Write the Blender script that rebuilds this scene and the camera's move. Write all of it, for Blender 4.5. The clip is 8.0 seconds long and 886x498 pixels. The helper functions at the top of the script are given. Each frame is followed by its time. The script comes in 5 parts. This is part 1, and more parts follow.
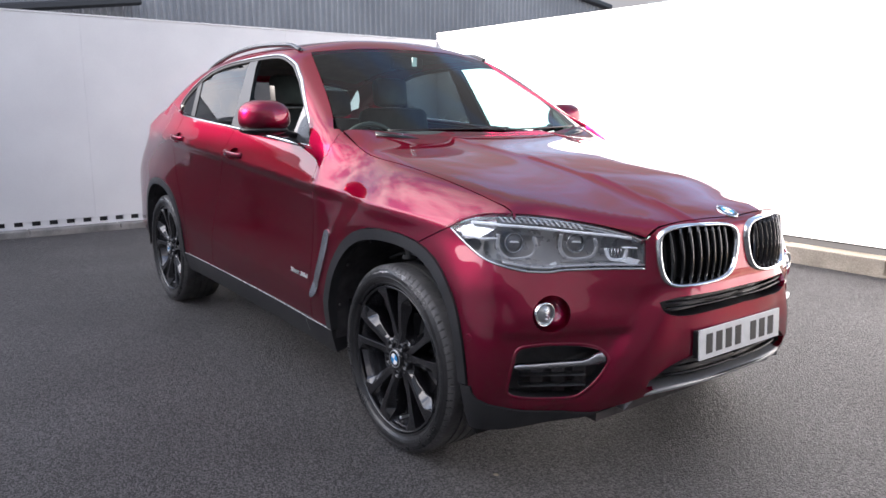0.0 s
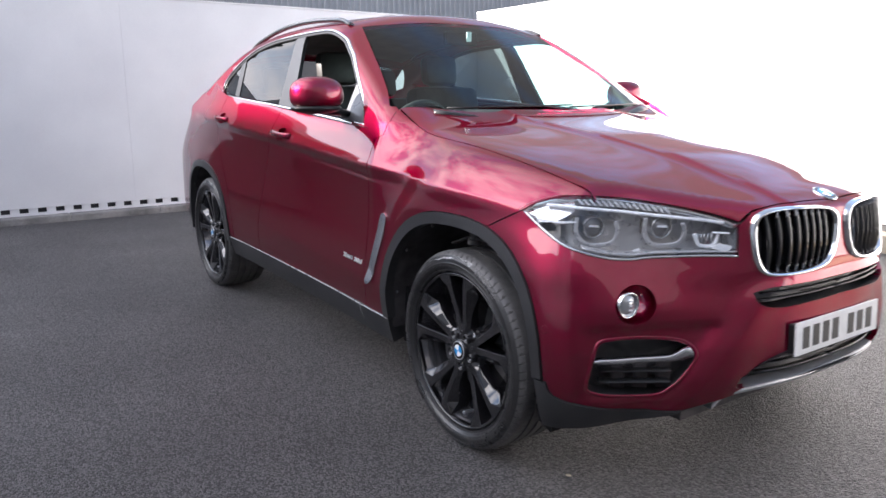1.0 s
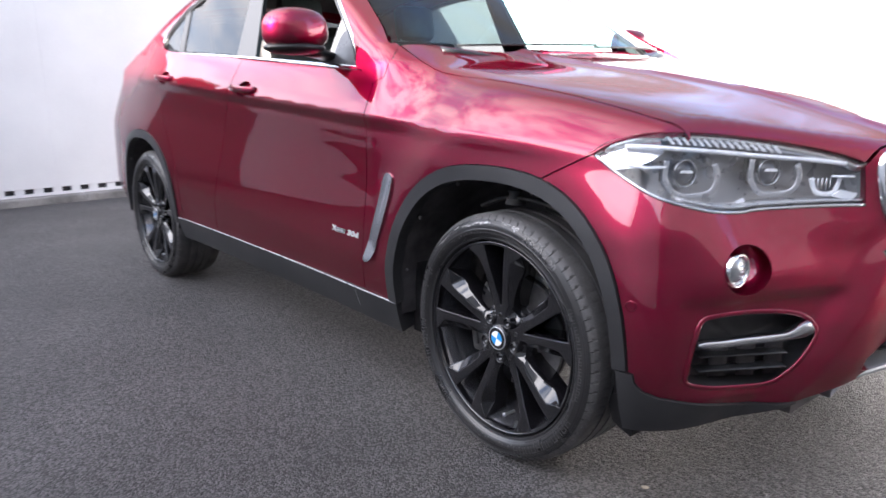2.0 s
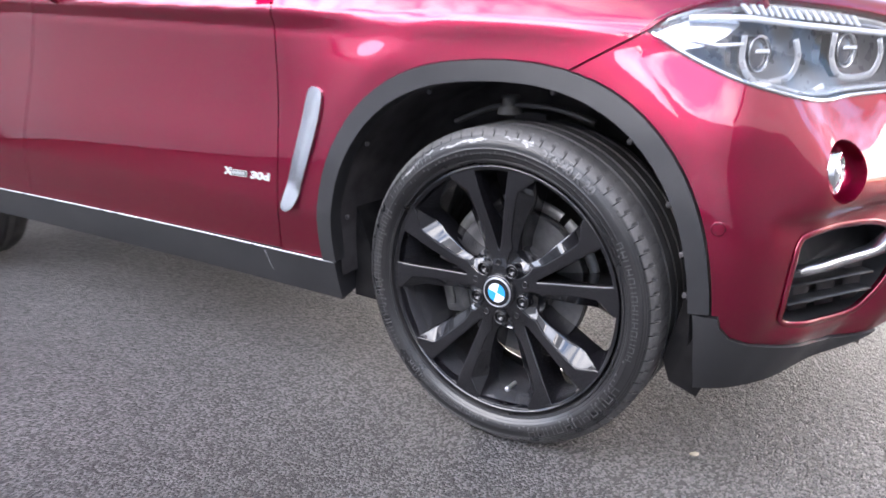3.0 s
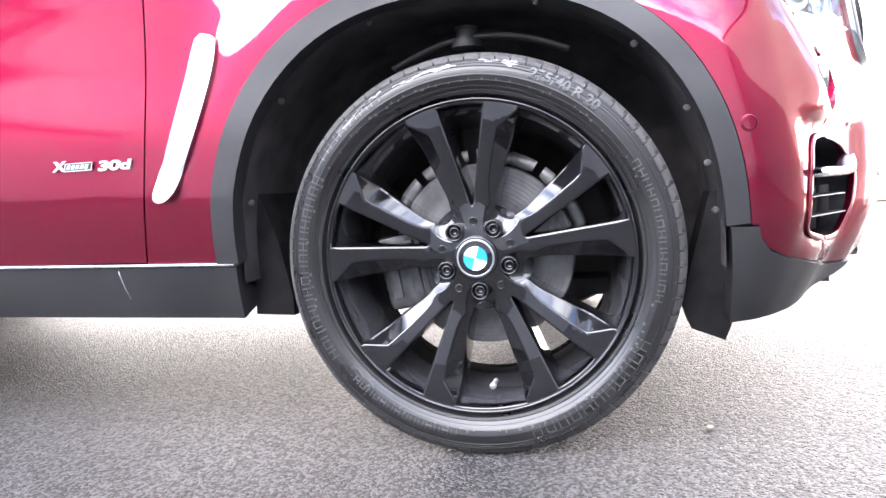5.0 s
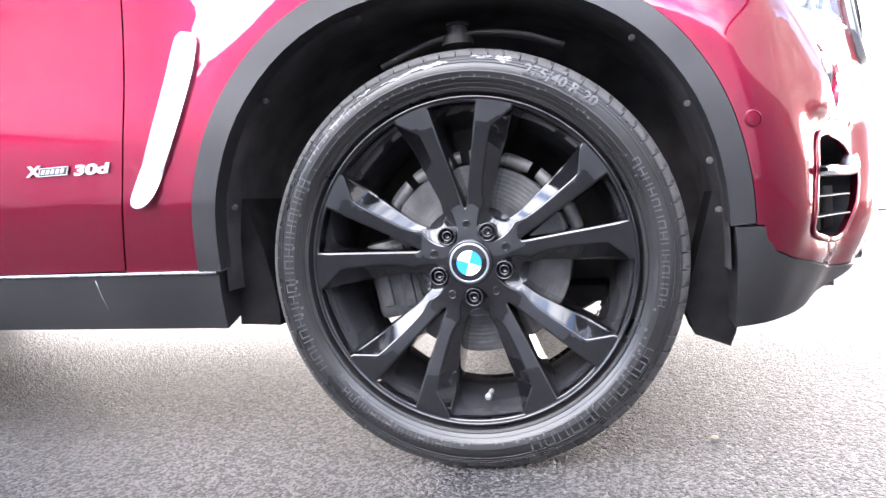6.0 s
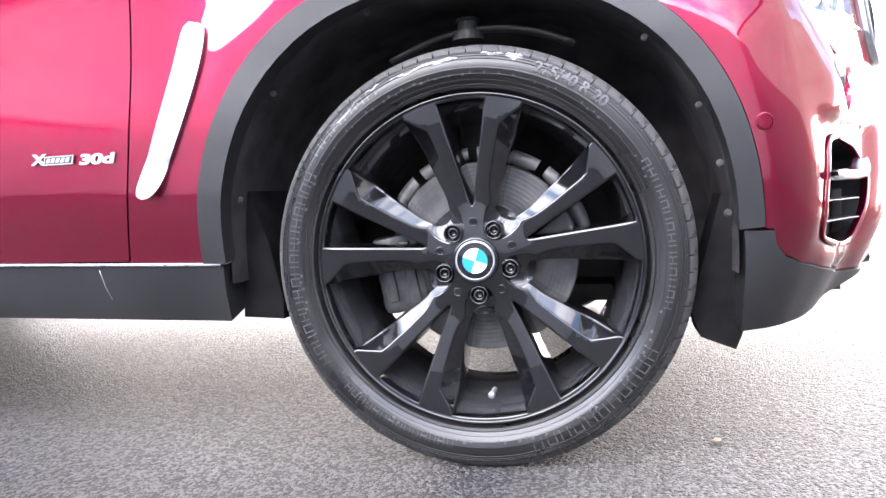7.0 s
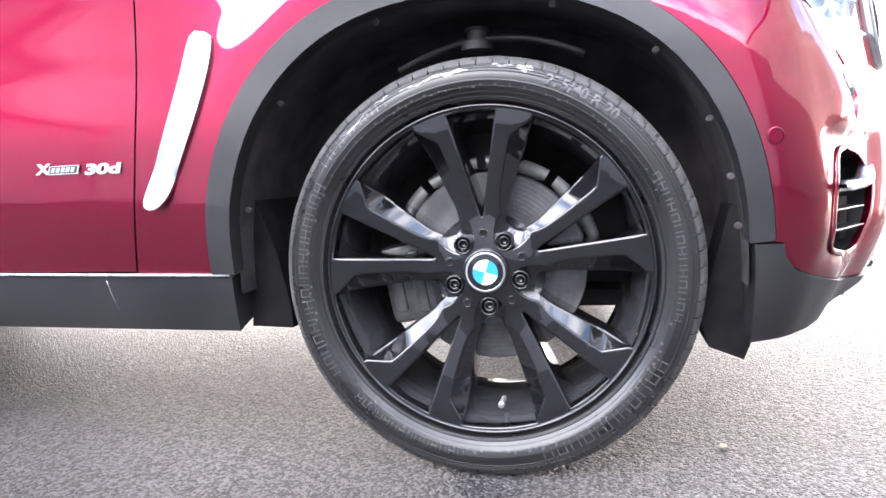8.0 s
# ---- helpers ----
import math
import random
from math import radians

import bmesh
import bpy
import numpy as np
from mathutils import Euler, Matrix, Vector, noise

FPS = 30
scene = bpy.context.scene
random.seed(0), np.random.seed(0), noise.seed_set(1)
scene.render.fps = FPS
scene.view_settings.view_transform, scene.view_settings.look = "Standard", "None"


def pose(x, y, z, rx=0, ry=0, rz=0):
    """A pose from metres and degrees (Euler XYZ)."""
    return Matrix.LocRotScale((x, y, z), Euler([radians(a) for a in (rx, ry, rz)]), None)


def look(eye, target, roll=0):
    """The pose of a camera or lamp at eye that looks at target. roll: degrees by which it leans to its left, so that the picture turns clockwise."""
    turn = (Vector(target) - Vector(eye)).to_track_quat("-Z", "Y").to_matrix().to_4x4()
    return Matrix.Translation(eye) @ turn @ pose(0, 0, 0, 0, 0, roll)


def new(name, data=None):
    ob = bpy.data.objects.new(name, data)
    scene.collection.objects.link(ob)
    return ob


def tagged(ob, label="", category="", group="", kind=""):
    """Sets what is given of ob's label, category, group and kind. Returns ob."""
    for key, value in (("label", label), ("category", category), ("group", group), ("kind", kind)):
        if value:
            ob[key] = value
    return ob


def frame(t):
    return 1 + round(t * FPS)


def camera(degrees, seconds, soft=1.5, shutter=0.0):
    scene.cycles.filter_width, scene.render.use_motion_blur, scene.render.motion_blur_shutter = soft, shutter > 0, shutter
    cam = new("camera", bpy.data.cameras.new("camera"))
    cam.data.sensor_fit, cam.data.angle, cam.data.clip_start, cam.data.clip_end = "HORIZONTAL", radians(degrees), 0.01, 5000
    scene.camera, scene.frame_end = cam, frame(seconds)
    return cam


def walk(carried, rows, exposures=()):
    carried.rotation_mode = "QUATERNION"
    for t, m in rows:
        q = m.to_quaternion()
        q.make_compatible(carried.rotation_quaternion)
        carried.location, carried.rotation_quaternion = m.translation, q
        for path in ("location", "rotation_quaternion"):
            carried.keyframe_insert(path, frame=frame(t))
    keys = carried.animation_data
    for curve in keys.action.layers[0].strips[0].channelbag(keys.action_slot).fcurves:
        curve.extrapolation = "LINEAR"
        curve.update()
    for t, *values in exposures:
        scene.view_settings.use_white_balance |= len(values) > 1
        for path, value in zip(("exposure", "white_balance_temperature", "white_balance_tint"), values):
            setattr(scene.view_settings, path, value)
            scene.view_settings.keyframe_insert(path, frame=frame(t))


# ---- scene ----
from mathutils.geometry import delaunay_2d_cdt

# ---- camera ----
cam = camera(62.2, 8.0, shutter=0.5)
PATH = [
    (0, (2.335, -2.461, 1.324), (0.76, -1.284, 0.955), 0.2),
    (0.5, (2.273, -2.458, 1.328), (0.677, -1.313, 0.949), 0.3),
    (1, (2.111, -2.467, 1.292), (0.496, -1.361, 0.881), -0.1),
    (2.5, (1.129, -2.353, 1.009), (-0.207, -0.947, 0.519), -1.3),
    (3, (0.798, -2.322, 0.924), (-0.293, -0.74, 0.369), -1.5),
    (3.5, (0.568, -2.307, 0.795), (-0.284, -0.575, 0.272), -0.8),
    (4, (0.373, -2.31, 0.644), (-0.239, -0.438, 0.291), -1.9),
    (4.5, (0.28, -2.304, 0.544), (-0.213, -0.38, 0.313), -2.6),
    (6, (0.233, -2.226, 0.469), (-0.194, -0.276, 0.345), -3.7),
    (6.5, (0.225, -2.221, 0.482), (-0.206, -0.273, 0.338), -2.2),
    (7, (0.225, -2.22, 0.481), (-0.208, -0.273, 0.331), -2.6),
    (7.5, (0.228, -2.218, 0.472), (-0.204, -0.27, 0.333), -2.8),
    (8, (0.192, -2.224, 0.534), (-0.216, -0.276, 0.335), -2.7),
]
EXPOSURES = [(0, 2.25, 6550, 16), (1, 2.45, 6550, 16), (2.5, 3.30, 6550, 16), (3, 3.76, 6550, 16), (3.5, 4.06, 6550, 16), (4.5, 4.32, 6550, 16), (8, 4.18, 6550, 16)]
walk(cam, [(t, look(eye, target, roll)) for t, eye, target, roll in PATH], EXPOSURES)

# ---- world and sun ----
SUN_WAY = Vector((-0.33, -0.84, 0.378)).normalized()
world = bpy.data.worlds.new("sky")
scene.world = world
world.use_nodes = True
wn = world.node_tree.nodes
wl = world.node_tree.links
sky = wn.new("ShaderNodeTexSky")
sky.sky_type, sky.sun_disc = "NISHITA", False
sky.sun_elevation = math.asin(SUN_WAY.z)
sky.dust_density, sky.air_density = 0.6, 1.0
sky.sun_rotation = math.atan2(SUN_WAY.x, SUN_WAY.y)
place = wn.new("ShaderNodeTexCoord")
spread = wn.new("ShaderNodeMapping")
spread.inputs["Scale"].default_value = (1.6, 1.6, 3.4)
puffs = wn.new("ShaderNodeTexNoise")
puffs.inputs["Scale"].default_value, puffs.inputs["Detail"].default_value, puffs.inputs["Roughness"].default_value = 2.2, 7, 0.58
cover = wn.new("ShaderNodeMapRange")
cover.inputs["From Min"].default_value, cover.inputs["From Max"].default_value = 0.38, 0.58
blend = wn.new("ShaderNodeMix")
blend.data_type = "RGBA"
wl.new(place.outputs["Generated"], spread.inputs["Vector"])
wl.new(spread.outputs["Vector"], puffs.inputs["Vector"])
wl.new(puffs.outputs["Fac"], cover.inputs["Value"])
wl.new(cover.outputs["Result"], blend.inputs["Factor"])
# clouds on the sun's side are brighter
aim = wn.new("ShaderNodeVectorMath")
aim.operation = "DOT_PRODUCT"
aim.inputs[1].default_value = SUN_WAY
lit = wn.new("ShaderNodeMapRange")
lit.inputs["From Min"].default_value, lit.inputs["From Max"].default_value = 0.25, 0.95
lit.inputs["To Min"].default_value, lit.inputs["To Max"].default_value = 1.0, 11.5
tone = wn.new("ShaderNodeVectorMath")
tone.operation = "SCALE"
tone.inputs[0].default_value = (0.98, 1.0, 1.04)
wl.new(place.outputs["Generated"], aim.inputs[0])
wl.new(aim.outputs["Value"], lit.inputs["Value"])
wl.new(lit.outputs["Result"], tone.inputs["Scale"])
wl.new(tone.outputs["Vector"], blend.inputs["B"])
wl.new(sky.outputs["Color"], blend.inputs["A"])
wl.new(blend.outputs["Result"], wn["Background"].inputs["Color"])
wn["Background"].inputs["Strength"].default_value = 0.11
sun = new("sun", bpy.data.lights.new("sun", "SUN"))
sun.data.energy, sun.data.angle, sun.data.color = 4.5, radians(0.6), (1.0, 0.95, 0.87)
sun.matrix_world = look(SUN_WAY * 30, (0, 0, 0))


# ---- materials ----
def material(name, color, rough=0.5, metal=0.0, **more):
    m = bpy.data.materials.new(name)
    m.use_nodes = True
    b = m.node_tree.nodes["Principled BSDF"]
    b.inputs["Base Color"].default_value = (*color, 1)
    b.inputs["Roughness"].default_value = rough
    b.inputs["Metallic"].default_value = metal
    for key, value in more.items():
        b.inputs[key.replace("_", " ")].default_value = value
    return m


def vary(m, scale, low, high, detail=5, soft=(0.35, 0.65), second=None):
    """Mottle the base colour between two shades by noise at real size; second: scale and strength of a finer grain."""
    n, l = m.node_tree.nodes, m.node_tree.links
    b = n["Principled BSDF"]
    at = n.new("ShaderNodeTexCoord")
    noise_1 = n.new("ShaderNodeTexNoise")
    noise_1.inputs["Scale"].default_value, noise_1.inputs["Detail"].default_value = scale, detail
    ramp = n.new("ShaderNodeValToRGB")
    ramp.color_ramp.elements[0].position, ramp.color_ramp.elements[1].position = soft
    ramp.color_ramp.elements[0].color, ramp.color_ramp.elements[1].color = (*low, 1), (*high, 1)
    l.new(at.outputs["Object"], noise_1.inputs["Vector"])
    l.new(noise_1.outputs["Fac"], ramp.inputs["Fac"])
    out = ramp.outputs["Color"]
    if second:
        fine = n.new("ShaderNodeTexNoise")
        fine.inputs["Scale"].default_value, fine.inputs["Detail"].default_value = second[0], 2
        mix = n.new("ShaderNodeMix")
        mix.data_type, mix.blend_type = "RGBA", "OVERLAY"
        mix.inputs["Factor"].default_value = second[1]
        l.new(at.outputs["Object"], fine.inputs["Vector"])
        l.new(out, mix.inputs["A"])
        l.new(fine.outputs["Fac"], mix.inputs["B"])
        out = mix.outputs["Result"]
    l.new(out, b.inputs["Base Color"])
    return m


def rough_by(m, scale, low, high, detail=4):
    n, l = m.node_tree.nodes, m.node_tree.links
    at = n.new("ShaderNodeTexCoord")
    nz = n.new("ShaderNodeTexNoise")
    nz.inputs["Scale"].default_value, nz.inputs["Detail"].default_value = scale, detail
    r = n.new("ShaderNodeMapRange")
    r.inputs["From Min"].default_value, r.inputs["From Max"].default_value = 0.3, 0.7
    r.inputs["To Min"].default_value, r.inputs["To Max"].default_value = low, high
    l.new(at.outputs["Object"], nz.inputs["Vector"])
    l.new(nz.outputs["Fac"], r.inputs["Value"])
    l.new(r.outputs["Result"], n["Principled BSDF"].inputs["Roughness"])
    return m


def bump(m, scale, strength, distance=0.002, detail=3, kind="noise"):
    n, l = m.node_tree.nodes, m.node_tree.links
    at = n.new("ShaderNodeTexCoord")
    tex = n.new("ShaderNodeTexVoronoi" if kind == "cells" else "ShaderNodeTexNoise")
    tex.inputs["Scale"].default_value = scale
    if kind != "cells":
        tex.inputs["Detail"].default_value = detail
    b = n.new("ShaderNodeBump")
    b.inputs["Strength"].default_value, b.inputs["Distance"].default_value = strength, distance
    l.new(at.outputs["Object"], tex.inputs["Vector"])
    l.new(tex.outputs["Distance" if kind == "cells" else "Fac"], b.inputs["Height"])
    l.new(b.outputs["Normal"], n["Principled BSDF"].inputs["Normal"])
    return m


def thin_glass(name, tint, gloss=0.5):
    """Window glass as a thin sheet: clear or tinted passage with a sharp mirror on top."""
    m = bpy.data.materials.new(name)
    m.use_nodes = True
    n, l = m.node_tree.nodes, m.node_tree.links
    n.remove(n["Principled BSDF"])
    clear = n.new("ShaderNodeBsdfTransparent")
    clear.inputs["Color"].default_value = (*tint, 1)
    shine = n.new("ShaderNodeBsdfGlossy")
    shine.inputs["Roughness"].default_value = 0.01
    facing = n.new("ShaderNodeLayerWeight")
    facing.inputs["Blend"].default_value = 0.5
    rise = n.new("ShaderNodeMath")
    rise.operation, rise.inputs[1].default_value = "POWER", 5
    scale = n.new("ShaderNodeMath")
    scale.operation, scale.inputs[1].default_value, scale.inputs[2].default_value = "MULTIPLY_ADD", 0.9 * gloss * 2, 0.07 * gloss * 2
    l.new(facing.outputs["Facing"], rise.inputs[0])
    l.new(rise.outputs["Value"], scale.inputs[0])
    mix = n.new("ShaderNodeMixShader")
    l.new(scale.outputs["Value"], mix.inputs["Fac"])
    l.new(clear.outputs["BSDF"], mix.inputs[1])
    l.new(shine.outputs["BSDF"], mix.inputs[2])
    l.new(mix.outputs["Shader"], n["Material Output"].inputs["Surface"])
    return m


PAINT = material("dark_red_metallic_paint", (0.235, 0.0050, 0.0325), 0.38, 0.9, Coat_Weight=1.0, Coat_Roughness=0.006, Coat_IOR=1.60, Specular_IOR_Level=0.0, Specular_Tint=(0.30, 0.012, 0.06, 1))
vary(PAINT, 900, (0.216, 0.0040, 0.030), (0.264, 0.0050, 0.036), 1)
CLADDING = bump(vary(material("grey_black_plastic", (0.022, 0.022, 0.0235), 0.42), 5, (0.018, 0.018, 0.0195), (0.028, 0.0275, 0.029), second=(400, 0.25)), 1400, 0.25, 0.0006)
VENT_PLASTIC = vary(material("vent_grey_plastic", (0.030, 0.030, 0.031), 0.36), 40, (0.025, 0.025, 0.026), (0.036, 0.036, 0.038))
LINER = bump(vary(material("black_felt_liner", (0.006, 0.005, 0.0055), 0.8, 0.0, Specular_IOR_Level=0.2), 14, (0.037, 0.034, 0.035), (0.072, 0.066, 0.068)), 300, 0.5, 0.001)
DEFLECTOR = vary(material("dark_rubber_flap", (0.005, 0.0048, 0.005), 0.85, 0.0, Specular_IOR_Level=0.1), 20, (0.008, 0.0076, 0.008), (0.016, 0.015, 0.0155))
BLACK = material("black_trim", (0.012, 0.012, 0.013), 0.35)
GLOSS_BLACK = material("piano_black", (0.008, 0.008, 0.009), 0.08, 0.0, Coat_Weight=0.6)
CHROME = rough_by(material("chrome", (0.78, 0.79, 0.80), 0.05, 1.0), 20, 0.04, 0.07)
SATIN = material("satin_silver", (0.60, 0.61, 0.64), 0.26, 1.0)
SATIN_DARK = rough_by(material("brushed_grey_silver", (0.45, 0.455, 0.47), 0.42, 0.8), 40, 0.36, 0.48)
RIM = rough_by(material("gloss_black_alloy", (0.0065, 0.0062, 0.0074), 0.10, 0.0, Specular_IOR_Level=0.35, Coat_Weight=1.0, Coat_Roughness=0.02), 60, 0.07, 0.14)
BARREL = rough_by(material("black_alloy_barrel", (0.11, 0.11, 0.12), 0.14, 0.7, Coat_Weight=1.0, Coat_Roughness=0.04), 30, 0.10, 0.20)
RUBBER = bump(rough_by(vary(material("tyre_rubber", (0.017, 0.0165, 0.017), 0.34, 0.0, Coat_Weight=0.22, Coat_Roughness=0.2), 9, (0.010, 0.0097, 0.0103), (0.0175, 0.0168, 0.0173), second=(160, 0.35)), 10, 0.22, 0.44), 420, 0.12, 0.0005)
TREAD = bump(vary(material("dusty_tread_rubber", (0.08, 0.077, 0.077), 0.6), 14, (0.060, 0.058, 0.058), (0.10, 0.096, 0.095), second=(200, 0.4)), 420, 0.3, 0.0008)
RUBBER_MARK = material("raised_tyre_marking", (0.075, 0.073, 0.074), 0.30)
RUBBER_RIB = material("tyre_sidewall_rib", (0.042, 0.041, 0.042), 0.26)
SCUFF = vary(material("pale_rubber_scuff", (0.35, 0.345, 0.34), 0.55), 140, (0.10, 0.098, 0.098), (0.55, 0.54, 0.535), 3)
DISC = bump(vary(material("worn_brake_iron", (0.13, 0.128, 0.13), 0.42, 0.75), 22, (0.095, 0.093, 0.094), (0.165, 0.161, 0.162)), 200, 0.15, 0.0006)
STRUT = bump(vary(material("dusty_cast_iron", (0.03, 0.029, 0.029), 0.6), 30, (0.022, 0.0215, 0.0215), (0.042, 0.040, 0.040)), 200, 0.3, 0.0008)
SHIELD = bump(vary(material("pressed_dust_shield", (0.26, 0.255, 0.25), 0.45, 0.5), 25, (0.20, 0.196, 0.192), (0.32, 0.315, 0.31)), 160, 0.2, 0.0006)
CALIPER = bump(vary(material("cast_caliper", (0.10, 0.10, 0.103), 0.45, 0.6), 30, (0.06, 0.06, 0.064), (0.13, 0.13, 0.13)), 200, 0.4, 0.001)
WINDSCREEN = thin_glass("windscreen_glass", (0.54, 0.74, 0.72), 0.36)
PRIVACY = thin_glass("dark_privacy_glass", (0.12, 0.13, 0.135), 0.42)
LENS = thin_glass("lamp_lens", (0.95, 0.96, 0.97), 0.3)
LAMP_MIRROR = rough_by(material("lamp_reflector_silver", (0.62, 0.64, 0.67), 0.2, 0.9), 40, 0.12, 0.3)
LAMP_INSIDE = rough_by(material("lamp_housing_grey", (0.42, 0.425, 0.44), 0.3, 0.4), 30, 0.22, 0.4)
LAMP_RING = material("lamp_ring_grey", (0.48, 0.49, 0.51), 0.16, 0.8)
LAMP_GLASS = material("projector_glass", (0.09, 0.095, 0.11), 0.06, 0.0, Coat_Weight=1.0)
LAMP_WHITE = material("light_guide_white", (0.82, 0.84, 0.87), 0.25)
BLUE = material("emblem_blue", (0.02, 0.27, 0.62), 0.15, 0.0, Coat_Weight=1.0)
WHITE = material("emblem_white", (0.85, 0.86, 0.87), 0.2, 0.0, Coat_Weight=1.0)
PLATE = vary(material("number_plate_white", (0.78, 0.78, 0.77), 0.3), 20, (0.72, 0.72, 0.71), (0.80, 0.80, 0.79))
BADGE = material("bright_badge", (0.72, 0.72, 0.73), 0.2, 0.4)
INK = material("plate_ink", (0.02, 0.02, 0.022), 0.4)
SAIL = rough_by(material("grey_mirror_sail", (0.10, 0.10, 0.105), 0.3), 20, 0.25, 0.4)
LEATHER = bump(vary(material("black_leather", (0.030, 0.029, 0.029), 0.5), 12, (0.024, 0.023, 0.023), (0.042, 0.040, 0.040)), 260, 0.3, 0.001)
CABIN_PLASTIC = bump(vary(material("dark_dashboard", (0.035, 0.036, 0.037), 0.6), 8, (0.028, 0.029, 0.030), (0.045, 0.046, 0.047)), 500, 0.3, 0.0006)
HEADLINING = bump(vary(material("grey_headlining", (0.16, 0.16, 0.16), 0.9), 8, (0.13, 0.13, 0.13), (0.18, 0.18, 0.18)), 300, 0.3, 0.001)
HOARDING = bump(vary(material("white_painted_board", (0.70, 0.70, 0.71), 0.55), 1.3, (0.655, 0.655, 0.67), (0.72, 0.72, 0.73), second=(60, 0.06)), 3, 0.15, 0.01)
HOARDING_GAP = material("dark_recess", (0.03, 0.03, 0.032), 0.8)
KERB = bump(vary(material("sandy_concrete", (0.42, 0.36, 0.28), 0.85), 4, (0.34, 0.29, 0.22), (0.50, 0.43, 0.34), second=(90, 0.4)), 90, 0.6, 0.004)
KERB_GREY = bump(vary(material("grey_concrete", (0.20, 0.19, 0.18), 0.85), 4, (0.13, 0.125, 0.12), (0.25, 0.24, 0.23), second=(90, 0.4)), 90, 0.6, 0.004)
SHEETING = vary(material("grey_profiled_steel", (0.30, 0.30, 0.315), 0.45), 0.6, (0.26, 0.26, 0.275), (0.33, 0.33, 0.345), second=(12, 0.12))
ROOF_TRIM = material("dark_roof_trim", (0.05, 0.05, 0.055), 0.5)
RENDER = bump(vary(material("pale_render", (0.78, 0.77, 0.77), 0.8), 2, (0.72, 0.71, 0.71), (0.82, 0.81, 0.81)), 30, 0.4, 0.008)
DARK_RENDER = bump(vary(material("dark_render", (0.17, 0.168, 0.172), 0.8), 2, (0.135, 0.134, 0.138), (0.205, 0.202, 0.206)), 30, 0.5, 0.01)


def asphalt():
    """Rolled tarmac: dark binder with grey chips, sealed patches and fine relief."""
    m = material("tarmac", (0.06, 0.058, 0.058), 0.54)
    n, l = m.node_tree.nodes, m.node_tree.links
    b = n["Principled BSDF"]
    at = n.new("ShaderNodeTexCoord")
    chips = n.new("ShaderNodeTexVoronoi")
    chips.inputs["Scale"].default_value = 175
    tone = n.new("ShaderNodeValToRGB")
    tone.color_ramp.elements[0].position, tone.color_ramp.elements[1].position = 0.44, 0.64
    tone.color_ramp.elements[0].color, tone.color_ramp.elements[1].color = (0.055, 0.0530, 0.0536, 1), (0.195, 0.185, 0.187, 1)
    wear = n.new("ShaderNodeTexNoise")
    wear.inputs["Scale"].default_value, wear.inputs["Detail"].default_value = 1.1, 6
    mix = n.new("ShaderNodeMix")
    mix.data_type, mix.blend_type = "RGBA", "OVERLAY"
    mix.inputs["Factor"].default_value = 0.5
    fine = n.new("ShaderNodeTexNoise")
    fine.inputs["Scale"].default_value, fine.inputs["Detail"].default_value = 200, 3
    add = n.new("ShaderNodeMath")
    add.operation = "SUBTRACT"
    relief = n.new("ShaderNodeBump")
    relief.inputs["Strength"].default_value, relief.inputs["Distance"].default_value = 1.0, 0.030
    for tex in (chips, wear, fine):
        l.new(at.outputs["Object"], tex.inputs["Vector"])
    l.new(chips.outputs["Color"], tone.inputs["Fac"])
    l.new(tone.outputs["Color"], mix.inputs["A"])
    l.new(wear.outputs["Fac"], mix.inputs["B"])
    l.new(mix.outputs["Result"], b.inputs["Base Color"])
    l.new(fine.outputs["Fac"], add.inputs[0])
    l.new(chips.outputs["Distance"], add.inputs[1])
    stones = n.new("ShaderNodeTexVoronoi")
    stones.inputs["Scale"].default_value = 70
    l.new(at.outputs["Object"], stones.inputs["Vector"])
    coarse = n.new("ShaderNodeMath")
    coarse.operation, coarse.inputs[1].default_value = "MULTIPLY_ADD", -0.9
    l.new(stones.outputs["Distance"], coarse.inputs[0])
    l.new(add.outputs["Value"], coarse.inputs[2])
    l.new(coarse.outputs["Value"], relief.inputs["Height"])
    l.new(relief.outputs["Normal"], b.inputs["Normal"])
    b.inputs["Specular IOR Level"].default_value = 0.5
    return m


TARMAC = asphalt()


# ---- mesh tools ----
def raw(name, verts, faces, mat, parent=None, smooth=False, vnormals=None, label=""):
    me = bpy.data.meshes.new(name)
    me.from_pydata([tuple(v) for v in verts], [], [tuple(f) for f in faces])
    me.materials.append(mat)
    me.polygons.foreach_set("use_smooth", [smooth or vnormals is not None] * len(me.polygons))
    if vnormals is not None:
        me.normals_split_custom_set_from_vertices([tuple(v) for v in vnormals])
    me.update()
    ob = new(name, me)
    ob.parent = parent
    return tagged(ob, label)


def part(name, bm, mat, parent=None, label="", smooth=False, sharp=35):
    """A bmesh as one mesh object under a thing or a part."""
    me = bpy.data.meshes.new(name)
    bmesh.ops.recalc_face_normals(bm, faces=bm.faces)
    if smooth:
        for f in bm.faces:
            f.smooth = True
        for e in bm.edges:
            if len(e.link_faces) == 2 and e.calc_face_angle(0) > radians(sharp):
                e.smooth = False
    bm.to_mesh(me)
    bm.free()
    me.materials.append(mat)
    ob = new(name, me)
    ob.parent = parent
    return tagged(ob, label)


def add_box(bm, low, high, bevel=0.0):
    lo, hi = Vector(low), Vector(high)
    made = bmesh.ops.create_cube(bm, size=1, matrix=Matrix.LocRotScale((lo + hi) / 2, None, hi - lo))
    if bevel:
        edges = list({e for v in made["verts"] for e in v.link_edges})
        bmesh.ops.bevel(bm, geom=edges, offset=bevel, segments=2, affect="EDGES", profile=0.5)
    return bm


def box(low, high, bevel=0.0):
    return add_box(bmesh.new(), low, high, bevel)


